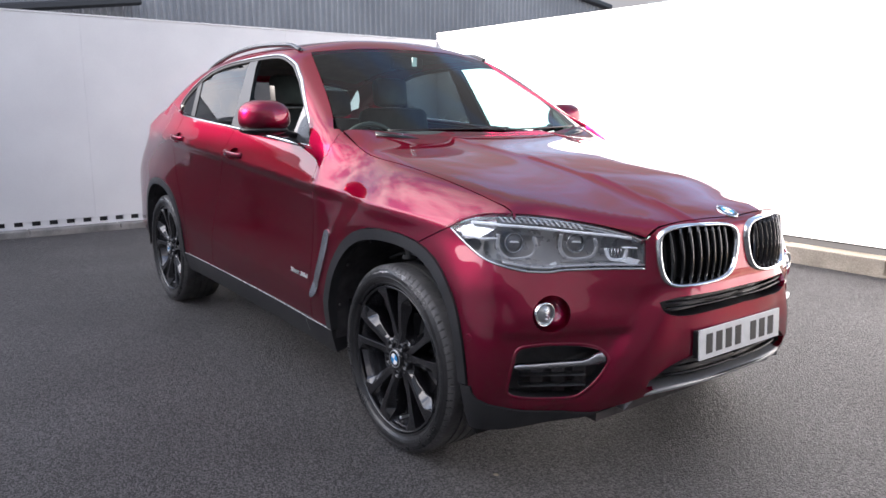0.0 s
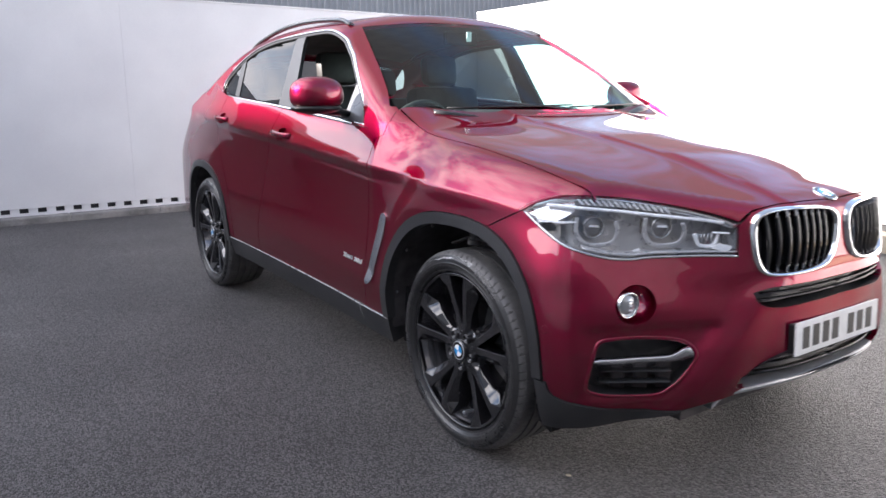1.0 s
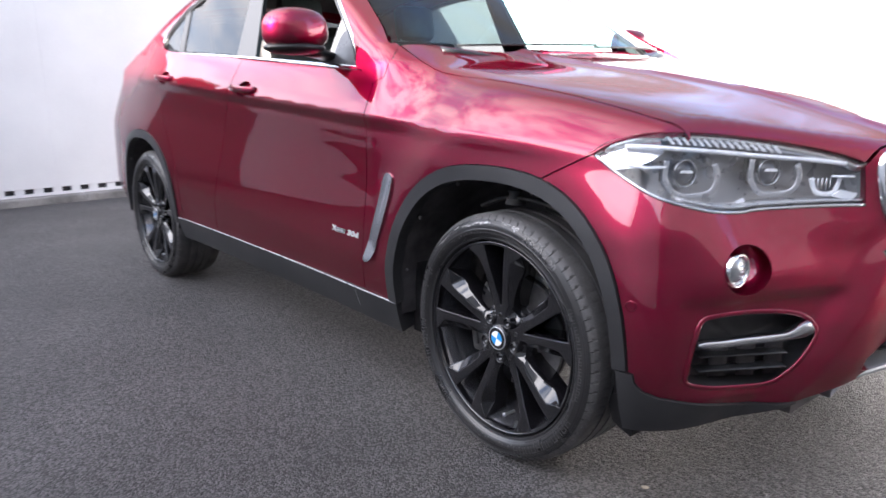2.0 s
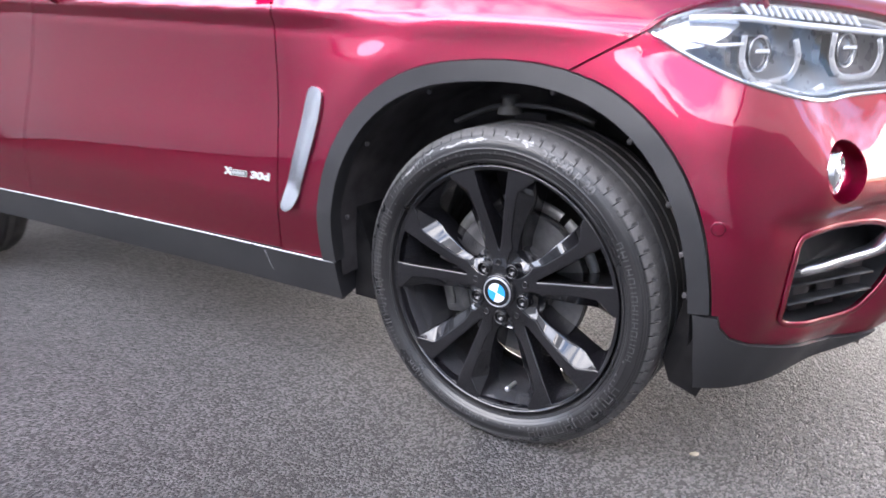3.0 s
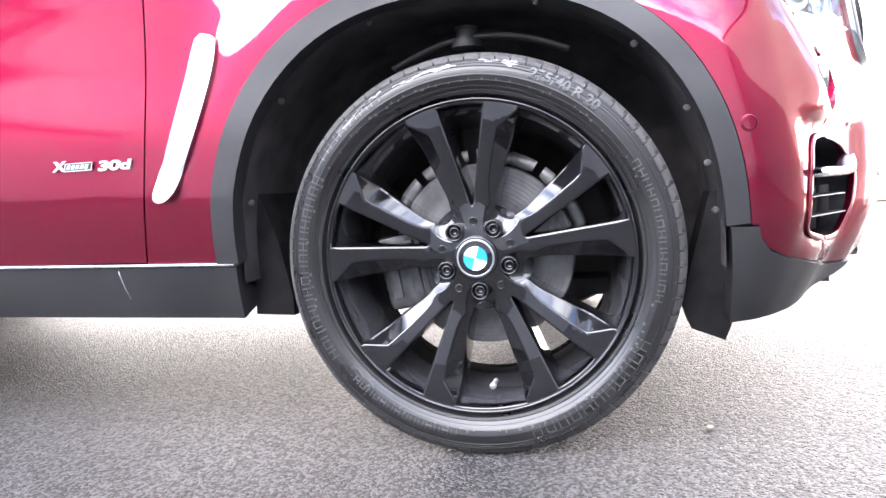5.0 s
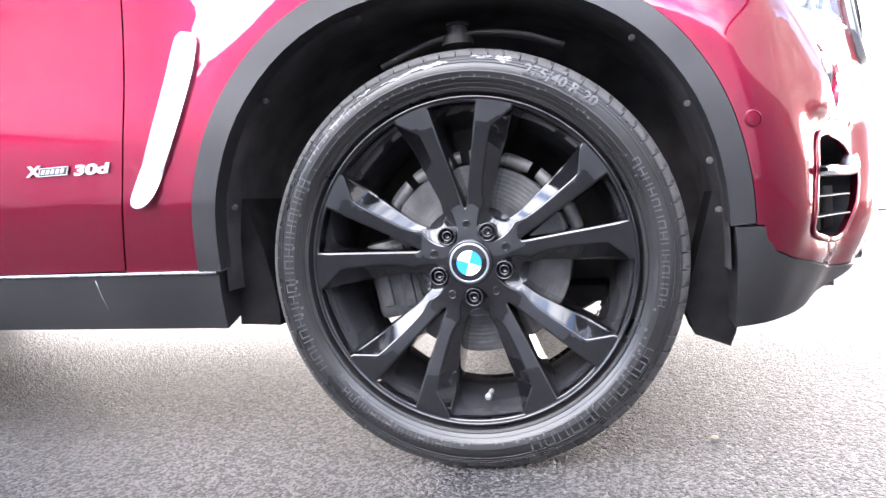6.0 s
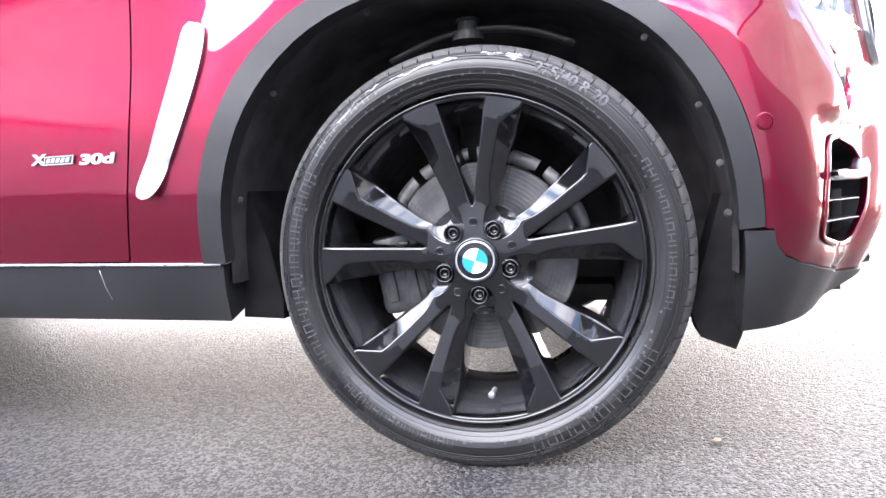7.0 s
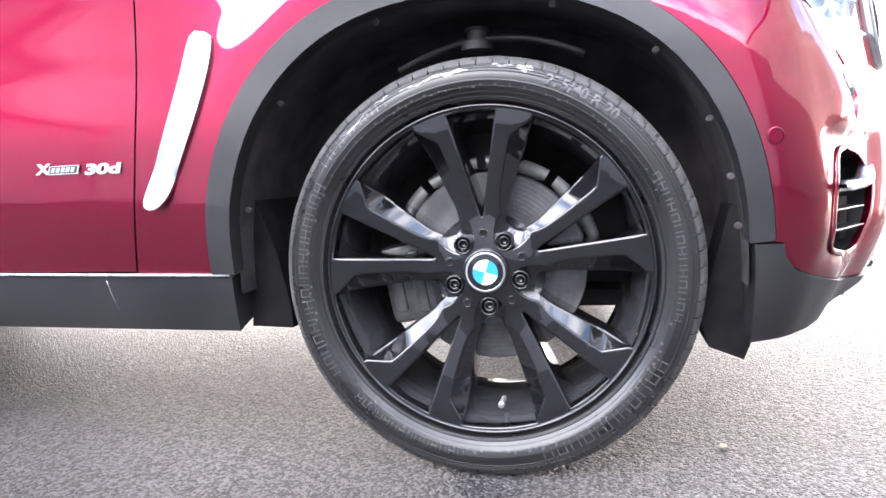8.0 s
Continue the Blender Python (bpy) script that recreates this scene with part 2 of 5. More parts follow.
def revolve(profile, count, clamp=None, wave=None, angles=None):
    """Rings of a profile of (radius, along) turned about the y axis; wave(angle, radius, along) may shift both."""
    verts, faces = [], []
    k = len(profile)
    turn = angles if angles is not None else [2 * math.pi * i / count for i in range(count)]
    for a in turn:
        for r, s in profile:
            if wave:
                r, s = wave(a, r, s)
            z = r * math.sin(a)
            verts.append((r * math.cos(a), s, z if clamp is None else max(z, clamp)))
    count = len(turn)
    for i in range(count):
        j = (i + 1) % count
        for q in range(k - 1):
            faces.append((i * k + q, i * k + q + 1, j * k + q + 1, j * k + q))
    return verts, faces


def spline(points, step_length=0.02, closed=False):
    """A Catmull-Rom line through the points, resampled to even short steps."""
    p = [Vector(q) for q in points]
    n = len(p)
    out = []
    for i in range(n if closed else n - 1):
        a = p[(i - 1) % n] if closed or i > 0 else p[0] * 2 - p[1]
        b, c = p[i], p[(i + 1) % n]
        d = p[(i + 2) % n] if closed or i + 2 < n else c * 2 - b
        m = max(2, int((c - b).length / step_length) + 1)
        for s in range(m):
            t = s / m
            out.append(0.5 * (2 * b + (c - a) * t + (2 * a - 5 * b + 4 * c - d) * t * t + (3 * b - a - 3 * c + d) * t**3))
    if not closed:
        out.append(p[-1])
    return out


def sweep(points, width, height, closed=False, up=(0, 0, 1), sides=8, flat=2.6):
    """A rounded bar along a line: verts and faces. width runs across up, height along it."""
    p = [Vector(q) for q in points]
    n = len(p)
    ring = []
    for i in range(sides):
        a = 2 * math.pi * (i + 0.5) / sides
        c, s = math.cos(a), math.sin(a)
        ring.append((math.copysign(abs(c) ** (2 / flat), c) * width / 2, math.copysign(abs(s) ** (2 / flat), s) * height / 2))
    verts, faces = [], []
    for i in range(n):
        t = (p[(i + 1) % n] - p[i - 1]) if closed else (p[min(i + 1, n - 1)] - p[max(i - 1, 0)])
        t.normalize()
        u = Vector(up if not callable(up) else up(p[i]))
        side = t.cross(u).normalized()
        over = side.cross(t).normalized()
        for w, h in ring:
            verts.append(p[i] + side * w + over * h)
    for i in range(n if closed else n - 1):
        j = (i + 1) % n
        for q in range(sides):
            faces.append((i * sides + q, i * sides + (q + 1) % sides, j * sides + (q + 1) % sides, j * sides + q))
    if not closed:
        faces.append(tuple(range(sides))[::-1])
        faces.append(tuple((n - 1) * sides + q for q in range(sides)))
    return verts, faces


# ---- shape of the car ----
class Curve:
    """A smooth curve through a few stations, straight beyond its ends."""

    def __init__(self, *stations):
        s = sorted(stations)
        self.x = np.array([p[0] for p in s], float)
        self.y = np.array([p[1] for p in s], float)
        gap, rise = np.diff(self.x), np.diff(self.y) / np.diff(self.x)
        slope = np.empty(len(s))
        slope[0], slope[-1] = rise[0], rise[-1]
        slope[1:-1] = (rise[:-1] * gap[1:] + rise[1:] * gap[:-1]) / (gap[1:] + gap[:-1])
        self.m = slope

    def __call__(self, q):
        q = np.asarray(q, float)
        c = np.clip(q, self.x[0], self.x[-1])
        i = np.clip(np.searchsorted(self.x, c) - 1, 0, len(self.x) - 2)
        w = self.x[i + 1] - self.x[i]
        t = (c - self.x[i]) / w
        y0, y1, m0, m1 = self.y[i], self.y[i + 1], self.m[i] * w, self.m[i + 1] * w
        value = (2 * t**3 - 3 * t**2 + 1) * y0 + (t**3 - 2 * t**2 + t) * m0 + (3 * t**2 - 2 * t**3) * y1 + (t**3 - t**2) * m1
        return value + (q - c) * np.where(q < c, self.m[0], self.m[-1])


def smooth_min(a, b, k):
    h = np.clip(0.5 + 0.5 * (b - a) / k, 0, 1)
    return b * (1 - h) + a * h - k * h * (1 - h)


def step(a, b, q):
    t = np.clip((q - a) / (b - a), 0, 1)
    return t * t * (3 - 2 * t)


# the lower body: half width along the car, its swell from sill to waist, bonnet and nose
PLAN = Curve((-4.1, 0.80), (-3.75, 0.90), (-3.35, 0.955), (-2.93, 0.982), (-2.4, 0.972), (-1.7, 0.966), (-1.0, 0.972), (-0.6, 0.984), (-0.3, 0.990), (0.0, 0.988), (0.25, 0.972), (0.45, 0.965), (0.6, 0.945), (0.9, 0.88))
SWELL = Curve((0.10, -0.10), (0.25, -0.034), (0.36, -0.004), (0.46, 0.006), (0.60, 0.004), (0.78, -0.010), (0.90, -0.012), (0.97, -0.008), (1.012, 0.0005), (1.022, 0.0008), (1.036, -0.0045), (1.10, -0.032), (1.16, -0.058), (1.25, -0.102), (1.40, -0.19))
BONNET = Curve((-1.4, 1.60), (-0.9, 1.32), (-0.62, 1.245), (-0.4, 1.222), (-0.1, 1.185), (0.2, 1.135), (0.45, 1.082), (0.65, 1.028), (0.78, 0.985), (0.86, 0.945), (0.95, 0.88))
CREASE = Curve((-0.9, 0.34), (-0.3, 0.31), (0.1, 0.277), (0.43, 0.253), (0.63, 0.235), (0.86, 0.21))
CREASE_HEIGHT = Curve((-0.9, 0.11), (-0.6, 0.082), (-0.45, 0.064), (-0.3, 0.050), (0.1, 0.052), (0.43, 0.058), (0.65, 0.054), (0.86, 0.060))
NOSE = Curve((0.0, 0.892), (0.15, 0.889), (0.30, 0.868), (0.45, 0.815), (0.60, 0.745), (0.75, 0.674), (0.83, 0.640), (0.86, 0.620), (0.88, 0.603), (0.92, 0.568), (0.96, 0.528), (1.0, 0.485))
RAKE = Curve((0.0, 0.10), (0.3, 0.11), (0.45, 0.23), (0.6, 0.34), (0.7, 0.42), (0.8, 0.43), (0.93, 0.45))


def half_width(x, z):
    lift = 0.065 * (x + 0.95) * step(0.45, 0.9, z)
    w = PLAN(x) + SWELL(z + lift)
    w = w - 0.0045 * np.exp(-(((z + lift - 0.984) / 0.018) ** 2)) * (1 - step(-0.62, -0.30, x))
    w = w - 0.03 * step(0.7, 0.95, z) * step(-0.3, 0.3, x)
    w = w - 0.11 * step(0.85, 1.32, z) * step(2.3, 3.6, -x)
    # the doors tuck in below a low crease
    w = w - 0.075 * np.clip(0.508 - 0.045 * (x + 0.65) - z, 0, 0.12) * step(0.30, 0.46, -x) * (1 - step(2.3, 2.6, -x))
    # the front wing stands upright in a band round the arch and breaks inwards above it
    arch = np.sqrt(np.clip(1 - ((x + 0.018) / 0.56) ** 2, 0.02, 1))
    over = z - (0.375 + 0.572 * arch)
    over = 0.5 * (over + np.sqrt(over**2 + 0.0016))
    w = w - (0.27 * over + 0.35 * over**2) * step(-0.60, -0.20, x) * (1 - step(0.36, 0.60, x)) * (1 - step(1.12, 1.5, z))
    bulge = np.exp(-((x + 0.02) / 0.5) ** 2) + np.exp(-((x + 2.95) / 0.5) ** 2)
    return w + 0.012 * bulge * step(0.5, 0.8, z) * (1 - step(0.85, 1.0, z))


def bonnet_top(x, a):
    """A level middle panel between two creases that close up forwards; the flanks break down from them."""
    crease, fall = CREASE(x), CREASE_HEIGHT(x)
    out = np.clip((a - crease) / (0.80 - crease), 0, 1.6)
    middle = 0.006 * (1 - np.clip(a / crease, 0, 1) ** 2)
    drop = 0.20 * (1 - np.exp(-out / 0.06)) + 0.60 * out + 0.20 * out**6
    flick = 0.062 * step(0.40, 0.70, -x) * step(0.30, 0.78, a) + 0.06 * step(0.48, 0.70, -x) * step(0.76, 0.95, a)
    return BONNET(x) - 0.078 + fall * (1 - drop) + middle + flick


def nose_x(a, z):
    up = np.clip(z - 0.5, 0, None)
    low = np.clip(0.42 - z, 0, None)
    # the middle stands proud of the cheeks behind a slanting edge; a ledge lies over each vent
    edge = a - (0.40 + 0.66 * (0.69 - z))
    inner = 0.020 * (1 - step(0.26, 0.40, a - 0.30 * (0.69 - z))) * (1 - step(0.62, 0.72, z))
    lip = 0.003 * np.exp(-(((z - 0.342) / 0.020) ** 2)) * step(0.56, 0.66, a) * (1 - step(0.86, 0.93, a))
    swell = 0.028 * np.exp(-(((a - 0.765) / np.where(a > 0.765, 0.10, 0.22)) ** 2) - ((z - 0.655) / 0.075) ** 2)
    proud = 0.026 * (1 - step(-0.05, 0.05, edge)) * (1 - step(0.66, 0.76, z)) - 0.011
    ledge = -0.015 * (1 - step(0.562, 0.600, z)) * step(0.0, 0.06, edge) * step(0.325, 0.385, z) * (1 - step(0.84, 0.92, a))
    lean = 0.4 * step(0.50, 0.95, a)
    back = RAKE(a) * ((1 - lean) * up**1.25 + lean * 3.14 * up**2.5)
    return NOSE(a) - back - 0.9 * low**1.5 + proud * (1 - step(0.66, 0.76, z)) + ledge + lip + swell - inner


def tail_x(a, z):
    return -4.03 + 0.22 * a**2.5 + 0.25 * np.clip(0.55 - z, 0, None) + 0.35 * np.clip(z - 0.95, 0, None)


def lower_body(p):
    x, a, z = p[:, 0], np.abs(p[:, 1]), p[:, 2]
    side = half_width(x, z) - a
    top = (bonnet_top(x, a) - z) * 0.96
    nose = (nose_x(a, z) - x) * 0.8
    tail = (x - tail_x(a, z)) * 0.95
    f = smooth_min(side, top, 0.09)
    f = smooth_min(f, nose, 0.035)
    return smooth_min(f, tail, 0.12)


# the cabin: side glass leaning in, roof, windscreen and rear slope
ROOF = Curve((-4.1, 1.12), (-3.9, 1.19), (-3.6, 1.295), (-3.2, 1.48), (-2.8, 1.612), (-2.4, 1.678), (-2.0, 1.703), (-1.7, 1.702), (-1.4, 1.69), (-1.2, 1.675), (-0.8, 1.64))


def cabin(p):
    x, a, z = p[:, 0], np.abs(p[:, 1]), p[:, 2]
    back = np.clip(-x - 1.9, 0, None)
    front = np.clip(x + 1.3, 0, None)
    side = (0.905 - 0.40 * (z - 1.2) - 0.020 * back**2 - 0.02 * front - a) * 0.9
    roof = (ROOF(x) + 0.035 - 0.075 * (a / 0.65) ** 2.4 - z) * 0.97
    screen = (-0.40 - 1.95 * (z - 1.215) - 0.34 * a**2 - x) * 0.45
    f = smooth_min(side, roof, 0.06)
    return smooth_min(f, screen, 0.04)


def run_together(p):
    """The lower body with the pillars flowing into the wings above the waist."""
    shell = cabin(p) - 0.6 * np.clip(1.18 - p[:, 2], 0, None)
    return -smooth_min(-shell, -lower_body(p), 0.05)


def hull(p):
    """The cabin, running into the lower body at its front end."""
    shell = cabin(p)
    return shell + (run_together(p) - shell) * step(-1.0, -0.8, p[:, 0])


def cast(body, points, way, reach=0.7):
    """Where rays from points, set back against the way, first enter the body, and the body's normals there."""
    way = np.asarray(way, float) / np.linalg.norm(way)
    p = np.asarray(points, float)
    t = np.full(len(p), -reach)
    found = np.zeros(len(p), bool)
    for s in np.arange(-reach, reach, 0.012):
        inside = body(p + s * way) > 0
        t = np.where(inside & ~found, s, t)
        found |= inside
    low, high = t - 0.012, t.copy()
    for _ in range(18):
        mid = (low + high) / 2
        inside = body(p + mid[:, None] * way) > 0
        high, low = np.where(inside, mid, high), np.where(inside, low, mid)
    hit = p + high[:, None] * way
    return hit, normals(body, hit), found


def normals(body, p):
    e = 0.004
    g = np.stack([body(p - e * np.eye(3)[i]) - body(p + e * np.eye(3)[i]) for i in range(3)], 1)
    return g / np.maximum(np.linalg.norm(g, axis=1, keepdims=True), 1e-9)


# ---- skins laid on the body ----
def plane_axes(way):
    w = Vector(way).normalized()
    u = Vector((0, 0, 1)).cross(w)
    u = u.normalized() if u.length > 1e-3 else Vector((1, 0, 0))
    return u, w.cross(u), w


def dense(poly, gap):
    out = []
    for i, a in enumerate(poly):
        b = poly[(i + 1) % len(poly)]
        m = max(1, int(math.ceil(math.dist(a, b) / gap)))
        out += [(a[0] + (b[0] - a[0]) * s / m, a[1] + (b[1] - a[1]) * s / m) for s in range(m)]
    return out


def shrink(poly, by):
    """The closed outline moved inwards (outwards if negative)."""
    q = np.array(poly)
    area = np.sum(q[:, 0] * np.roll(q[:, 1], -1) - np.roll(q[:, 0], -1) * q[:, 1])
    e0 = q - np.roll(q, 1, 0)
    e1 = np.roll(q, -1, 0) - q
    e0 /= np.maximum(np.linalg.norm(e0, axis=1, keepdims=True), 1e-9)
    e1 /= np.maximum(np.linalg.norm(e1, axis=1, keepdims=True), 1e-9)
    t = e0 + e1
    t /= np.maximum(np.linalg.norm(t, axis=1, keepdims=True), 1e-9)
    nrm = np.stack([-t[:, 1], t[:, 0]], 1) * np.sign(area)
    return [tuple(v) for v in q + nrm * by]


def inside(pts, poly):
    q = np.array(poly)
    x, y = pts[:, 0], pts[:, 1]
    hit = np.zeros(len(pts), bool)
    for a, b in zip(q, np.roll(q, -1, 0)):
        if a[1] == b[1]:
            continue
        crosses = ((a[1] > y) != (b[1] > y)) & (x < (b[0] - a[0]) * (y - a[1]) / (b[1] - a[1]) + a[0])
        hit ^= crosses
    return hit


def fill(outer, holes, gap):
    """Triangles that fill an outline with holes, with inner points on an even grid."""
    rings = [dense(outer, gap)] + [dense(h, gap) for h in holes]
    flat = [p for r in rings for p in r]
    edges, base = [], 0
    for r in rings:
        edges += [(base + i, base + (i + 1) % len(r)) for i in range(len(r))]
        base += len(r)
    q = np.array(rings[0])
    gx, gy = np.meshgrid(np.arange(q[:, 0].min(), q[:, 0].max(), gap), np.arange(q[:, 1].min(), q[:, 1].max(), gap))
    grid = np.stack([gx.ravel(), gy.ravel()], 1)
    keep = inside(grid, shrink(rings[0], gap * 0.4))
    for h in rings[1:]:
        keep &= ~inside(grid, shrink(h, -gap * 0.4))
    grid = grid[keep]
    verts, _, tris, _, _, _ = delaunay_2d_cdt([Vector(p) for p in flat] + [Vector(p) for p in grid], edges, [], 0, 1e-6)
    v = np.array([tuple(p) for p in verts])
    f = np.array([tuple(t) for t in tris if len(t) == 3])
    mid = v[f].mean(1)
    keep = inside(mid, rings[0])
    for h in rings[1:]:
        keep &= ~inside(mid, h)
    return v, f[keep]


def skin(name, body, outline, way, mat, parent, holes=(), gap=0.03, lip=0.02, joint=0.002, raised=0.0, mirror=True, label="", seam=False, hole_lip=None):
    """A panel cut out of the body's surface along an outline, seen along way, with its edges turned in. Made for both sides of the car."""
    u, v, w = plane_axes(way)
    flat = lambda p: (Vector(p).dot(u), Vector(p).dot(v))
    if seam:  # lay the middle line exactly on the body
        full = []
        for i, p in enumerate(outline):
            p, q = Vector(p), Vector(outline[(i + 1) % len(outline)])
            m = max(1, int((q - p).length / 0.02)) if abs(p.y) < 1e-6 and abs(q.y) < 1e-6 else 1
            for s in range(m):
                c = p.lerp(q, s / m)
                if abs(c.y) < 1e-6:
                    c = Vector(cast(body, [tuple(c)], (w.x, 0, w.z))[0][0])
                    c.y = 0.0035 if joint else 0.0
                full.append(c)
        outline = full
    poly = dense([flat(p) for p in outline], gap)
    if joint:
        poly = shrink(poly, joint)
    cut = [dense([flat(p) for p in h], gap * 0.6) for h in holes]
    pts, tris = fill(poly, cut, gap)
    depth = float(np.mean([Vector(p).dot(w) for p in outline]))
    start = pts[:, :1] * np.array(u) + pts[:, 1:] * np.array(v) + depth * np.array(w)
    shape = (lambda p: body(p) + raised) if raised else body
    hit, nrm, found = cast(shape, start, np.array(w))
    tris = tris[found[tris].all(1)]
    # face the normals outwards
    a, b, c = hit[tris[:, 0]], hit[tris[:, 1]], hit[tris[:, 2]]
    face = np.cross(b - a, c - a)
    flip = np.einsum("ij,ij->i", face, nrm[tris[:, 0]]) < 0
    tris[flip] = tris[flip][:, ::-1]
    if seam:
        hit[np.abs(hit[:, 1]) < 0.006, 1] = 0.0
    verts, faces, vn = hit.tolist(), tris.tolist(), nrm.tolist()
    count = {}
    for t in faces:
        for i in range(3):
            e = (t[i], t[(i + 1) % 3])
            count[tuple(sorted(e))] = count.get(tuple(sorted(e)), []) + [e]
    turned = {}
    hole_test = [np.array(shrink(h, -0.004)) for h in cut]
    for pair in count.values():
        if len(pair) != 1:
            continue
        i, j = pair[0]
        if seam and abs(hit[i][1]) < 0.003 and abs(hit[j][1]) < 0.003:
            continue
        deep = lip
        if hole_lip is not None and any(inside(np.array([flat(hit[i])]), h)[0] for h in hole_test):
            deep = hole_lip
        n = np.cross(hit[j] - hit[i], nrm[i])
        n /= max(np.linalg.norm(n), 1e-9)
        base = len(verts)
        ni, nj = nrm[i], nrm[j]
        inn = np.array(w) if deep == hole_lip else None
        di, dj = (inn if inn is not None else -ni) * deep, (inn if inn is not None else -nj) * deep
        verts += [hit[i].tolist(), hit[j].tolist(), (hit[j] + dj).tolist(), (hit[i] + di).tolist()]
        vn += [n.tolist()] * 4
        faces.append([base + 1, base, base + 3, base + 2])
    mv = [(x, -y, z) for x, y, z in verts]
    mn = [(x, -y, z) for x, y, z in vn]
    if seam:
        base = len(verts)
        return [raw(name, verts + mv, faces + [[base + i for i in f[::-1]] for f in faces], mat, parent, True, vn + mn, label)]
    made = [raw(name, verts, faces, mat, parent, True, vn, label)]
    if mirror:
        made.append(raw(name, mv, [f[::-1] for f in faces], mat, parent, True, mn, label))
    return made


def settle(body, points, way, raised=0.0):
    """The points moved along way onto the body."""
    shape = (lambda p: body(p) + raised) if raised else body
    hit, nrm, found = cast(shape, np.array([tuple(p) for p in points]), np.array(way, float))
    return [Vector(h) for h in hit], [Vector(n) for n in nrm]


def both(name, verts, faces, mat, parent, smooth=True, label="", normals_of=None):
    """One piece on the car's right side and its mirror image on the left."""
    a = raw(name, verts, faces, mat, parent, smooth, None, label)
    b = raw(name, [(v[0], -v[1], v[2]) for v in verts], [tuple(f)[::-1] for f in faces], mat, parent, smooth, None, label)
    return a, b


def strip(name, body, line, way, width, height, mat, parent, raised=0.002, closed=False, label="", mirror=True):
    """A moulding that follows a line on the body."""
    hit, nrm = settle(body, line, way, raised)
    keyed = {tuple(h): n for h, n in zip(hit, nrm)}
    verts, faces = sweep(hit, width, height, closed, lambda p: keyed.get(tuple(p), Vector((0, -1, 0))))
    if mirror:
        return both(name, verts, faces, mat, parent, True, label)
    return (raw(name, verts, faces, mat, parent, True, None, label),)


# ---- the car ----
car = tagged(new("car"), "dark red metallic coupe-shaped sport utility car with black wheels", "car")
SIDE, FRONT, DOWN = (0, 1, 0), (-0.8, 0.6, 0), (0, 0, -1)


def belt(x):
    return 1.157 - 0.0715 * (x + 0.75)


def arch_line(cx, rx, rz, low, high, n=40, power=2.35, base=0.37):
    """Points of a wheel arch from angle low to high (degrees, 0 forward, 90 up)."""
    out = []
    for i in range(n + 1):
        a = radians(low + (high - low) * i / n)
        c, s = math.cos(a), math.sin(a)
        k = (abs(c) ** power + abs(s) ** power) ** (-1 / power)
        out.append((cx + rx * k * c, -1.0, base + rz * k * s))
    return out


FRONT_ARCH, REAR_ARCH = (-0.018, 0.492, 0.506), (-2.955, 0.462, 0.492)
FRONT_IN, REAR_IN = (-0.014, 0.449, 0.464), (-2.955, 0.418, 0.448)
JOINT_ANGLE = 68.5

# shut lines
bonnet_side = settle(lower_body, [(x, -y, 1.1) for x, y in ((-0.650, 0.80), (-0.600, 0.803), (-0.42, 0.806), (-0.2, 0.806), (0.0, 0.802), (0.16, 0.795), (0.32, 0.786), (0.46, 0.776), (0.49, 0.774))], DOWN)[0]
bonnet_side = spline(bonnet_side, 0.03)
on_side = lambda pts: settle(lower_body, pts, SIDE)[0]
lamp_top = [(0.334, -0.938, 0.925), (0.37, -0.914, 0.950), (0.415, -0.876, 0.968), (0.455, -0.832, 0.978), (0.49, -0.774, 0.978), (0.56, -0.665, 0.966), (0.655, -0.552, 0.943), (0.727, -0.474, 0.918), (0.768, -0.424, 0.896)]
lamp_low = [(0.782, -0.434, 0.795), (0.713, -0.536, 0.797), (0.622, -0.664, 0.794), (0.594, -0.712, 0.789), (0.560, -0.778, 0.795), (0.513, -0.848, 0.814), (0.463, -0.892, 0.837), (0.40, -0.922, 0.880)]
gap_front = [(-0.628, -1, 1.14), (-0.623, -1, 1.04), (-0.628, -1, 0.88), (-0.637, -1, 0.70), (-0.652, -1, 0.52), (-0.672, -1, 0.376)]
gap_middle = [(-1.70, -1, belt(-1.70)), (-1.76, -1, 1.08), (-1.82, -1, 0.95), (-1.90, -1, 0.76), (-1.965, -1, 0.60), (-2.0, -1, 0.45), (-2.0, -1, 0.39)]
gap_rear = [(-2.60, -1, belt(-2.60)), (-2.65, -1, 1.10), (-2.63, -1, 0.98), (-2.56, -1, 0.86), (-2.48, -1, 0.72), (-2.44, -1, 0.56), (-2.43, -1, 0.40)]

arch_to_joint = arch_line(*FRONT_ARCH, 180, JOINT_ANGLE)
lamp_upper = settle(lower_body, spline(lamp_top, 0.02), FRONT)[0]
corner = min(range(len(lamp_upper)), key=lambda i: (lamp_upper[i] - bonnet_side[-1]).length)
arch_tip, lamp_tip = on_side(arch_to_joint)[-1], lamp_upper[0]
wing_joint = [Vector(p) for p in on_side([arch_tip.lerp(lamp_tip, k) for k in (0.15, 0.3, 0.45, 0.6, 0.75, 0.9)])]
fender = on_side(arch_to_joint) + wing_joint + lamp_upper[: corner + 1] + bonnet_side[::-1] + [(-0.69, -0.83, 1.22), (-0.70, -0.88, 1.18)] + on_side(spline(gap_front, 0.04)[:-1] + [(-0.672, -1, 0.372)])
skin("front_wing", run_together, fender, (0, 0.88, -0.47), PAINT, car, gap=0.014)
front_door_line = spline(gap_front, 0.04)[::-1] + [(-0.76, -1, belt(-0.76)), (-1.2, -1, belt(-1.2))] + spline(gap_middle, 0.04)
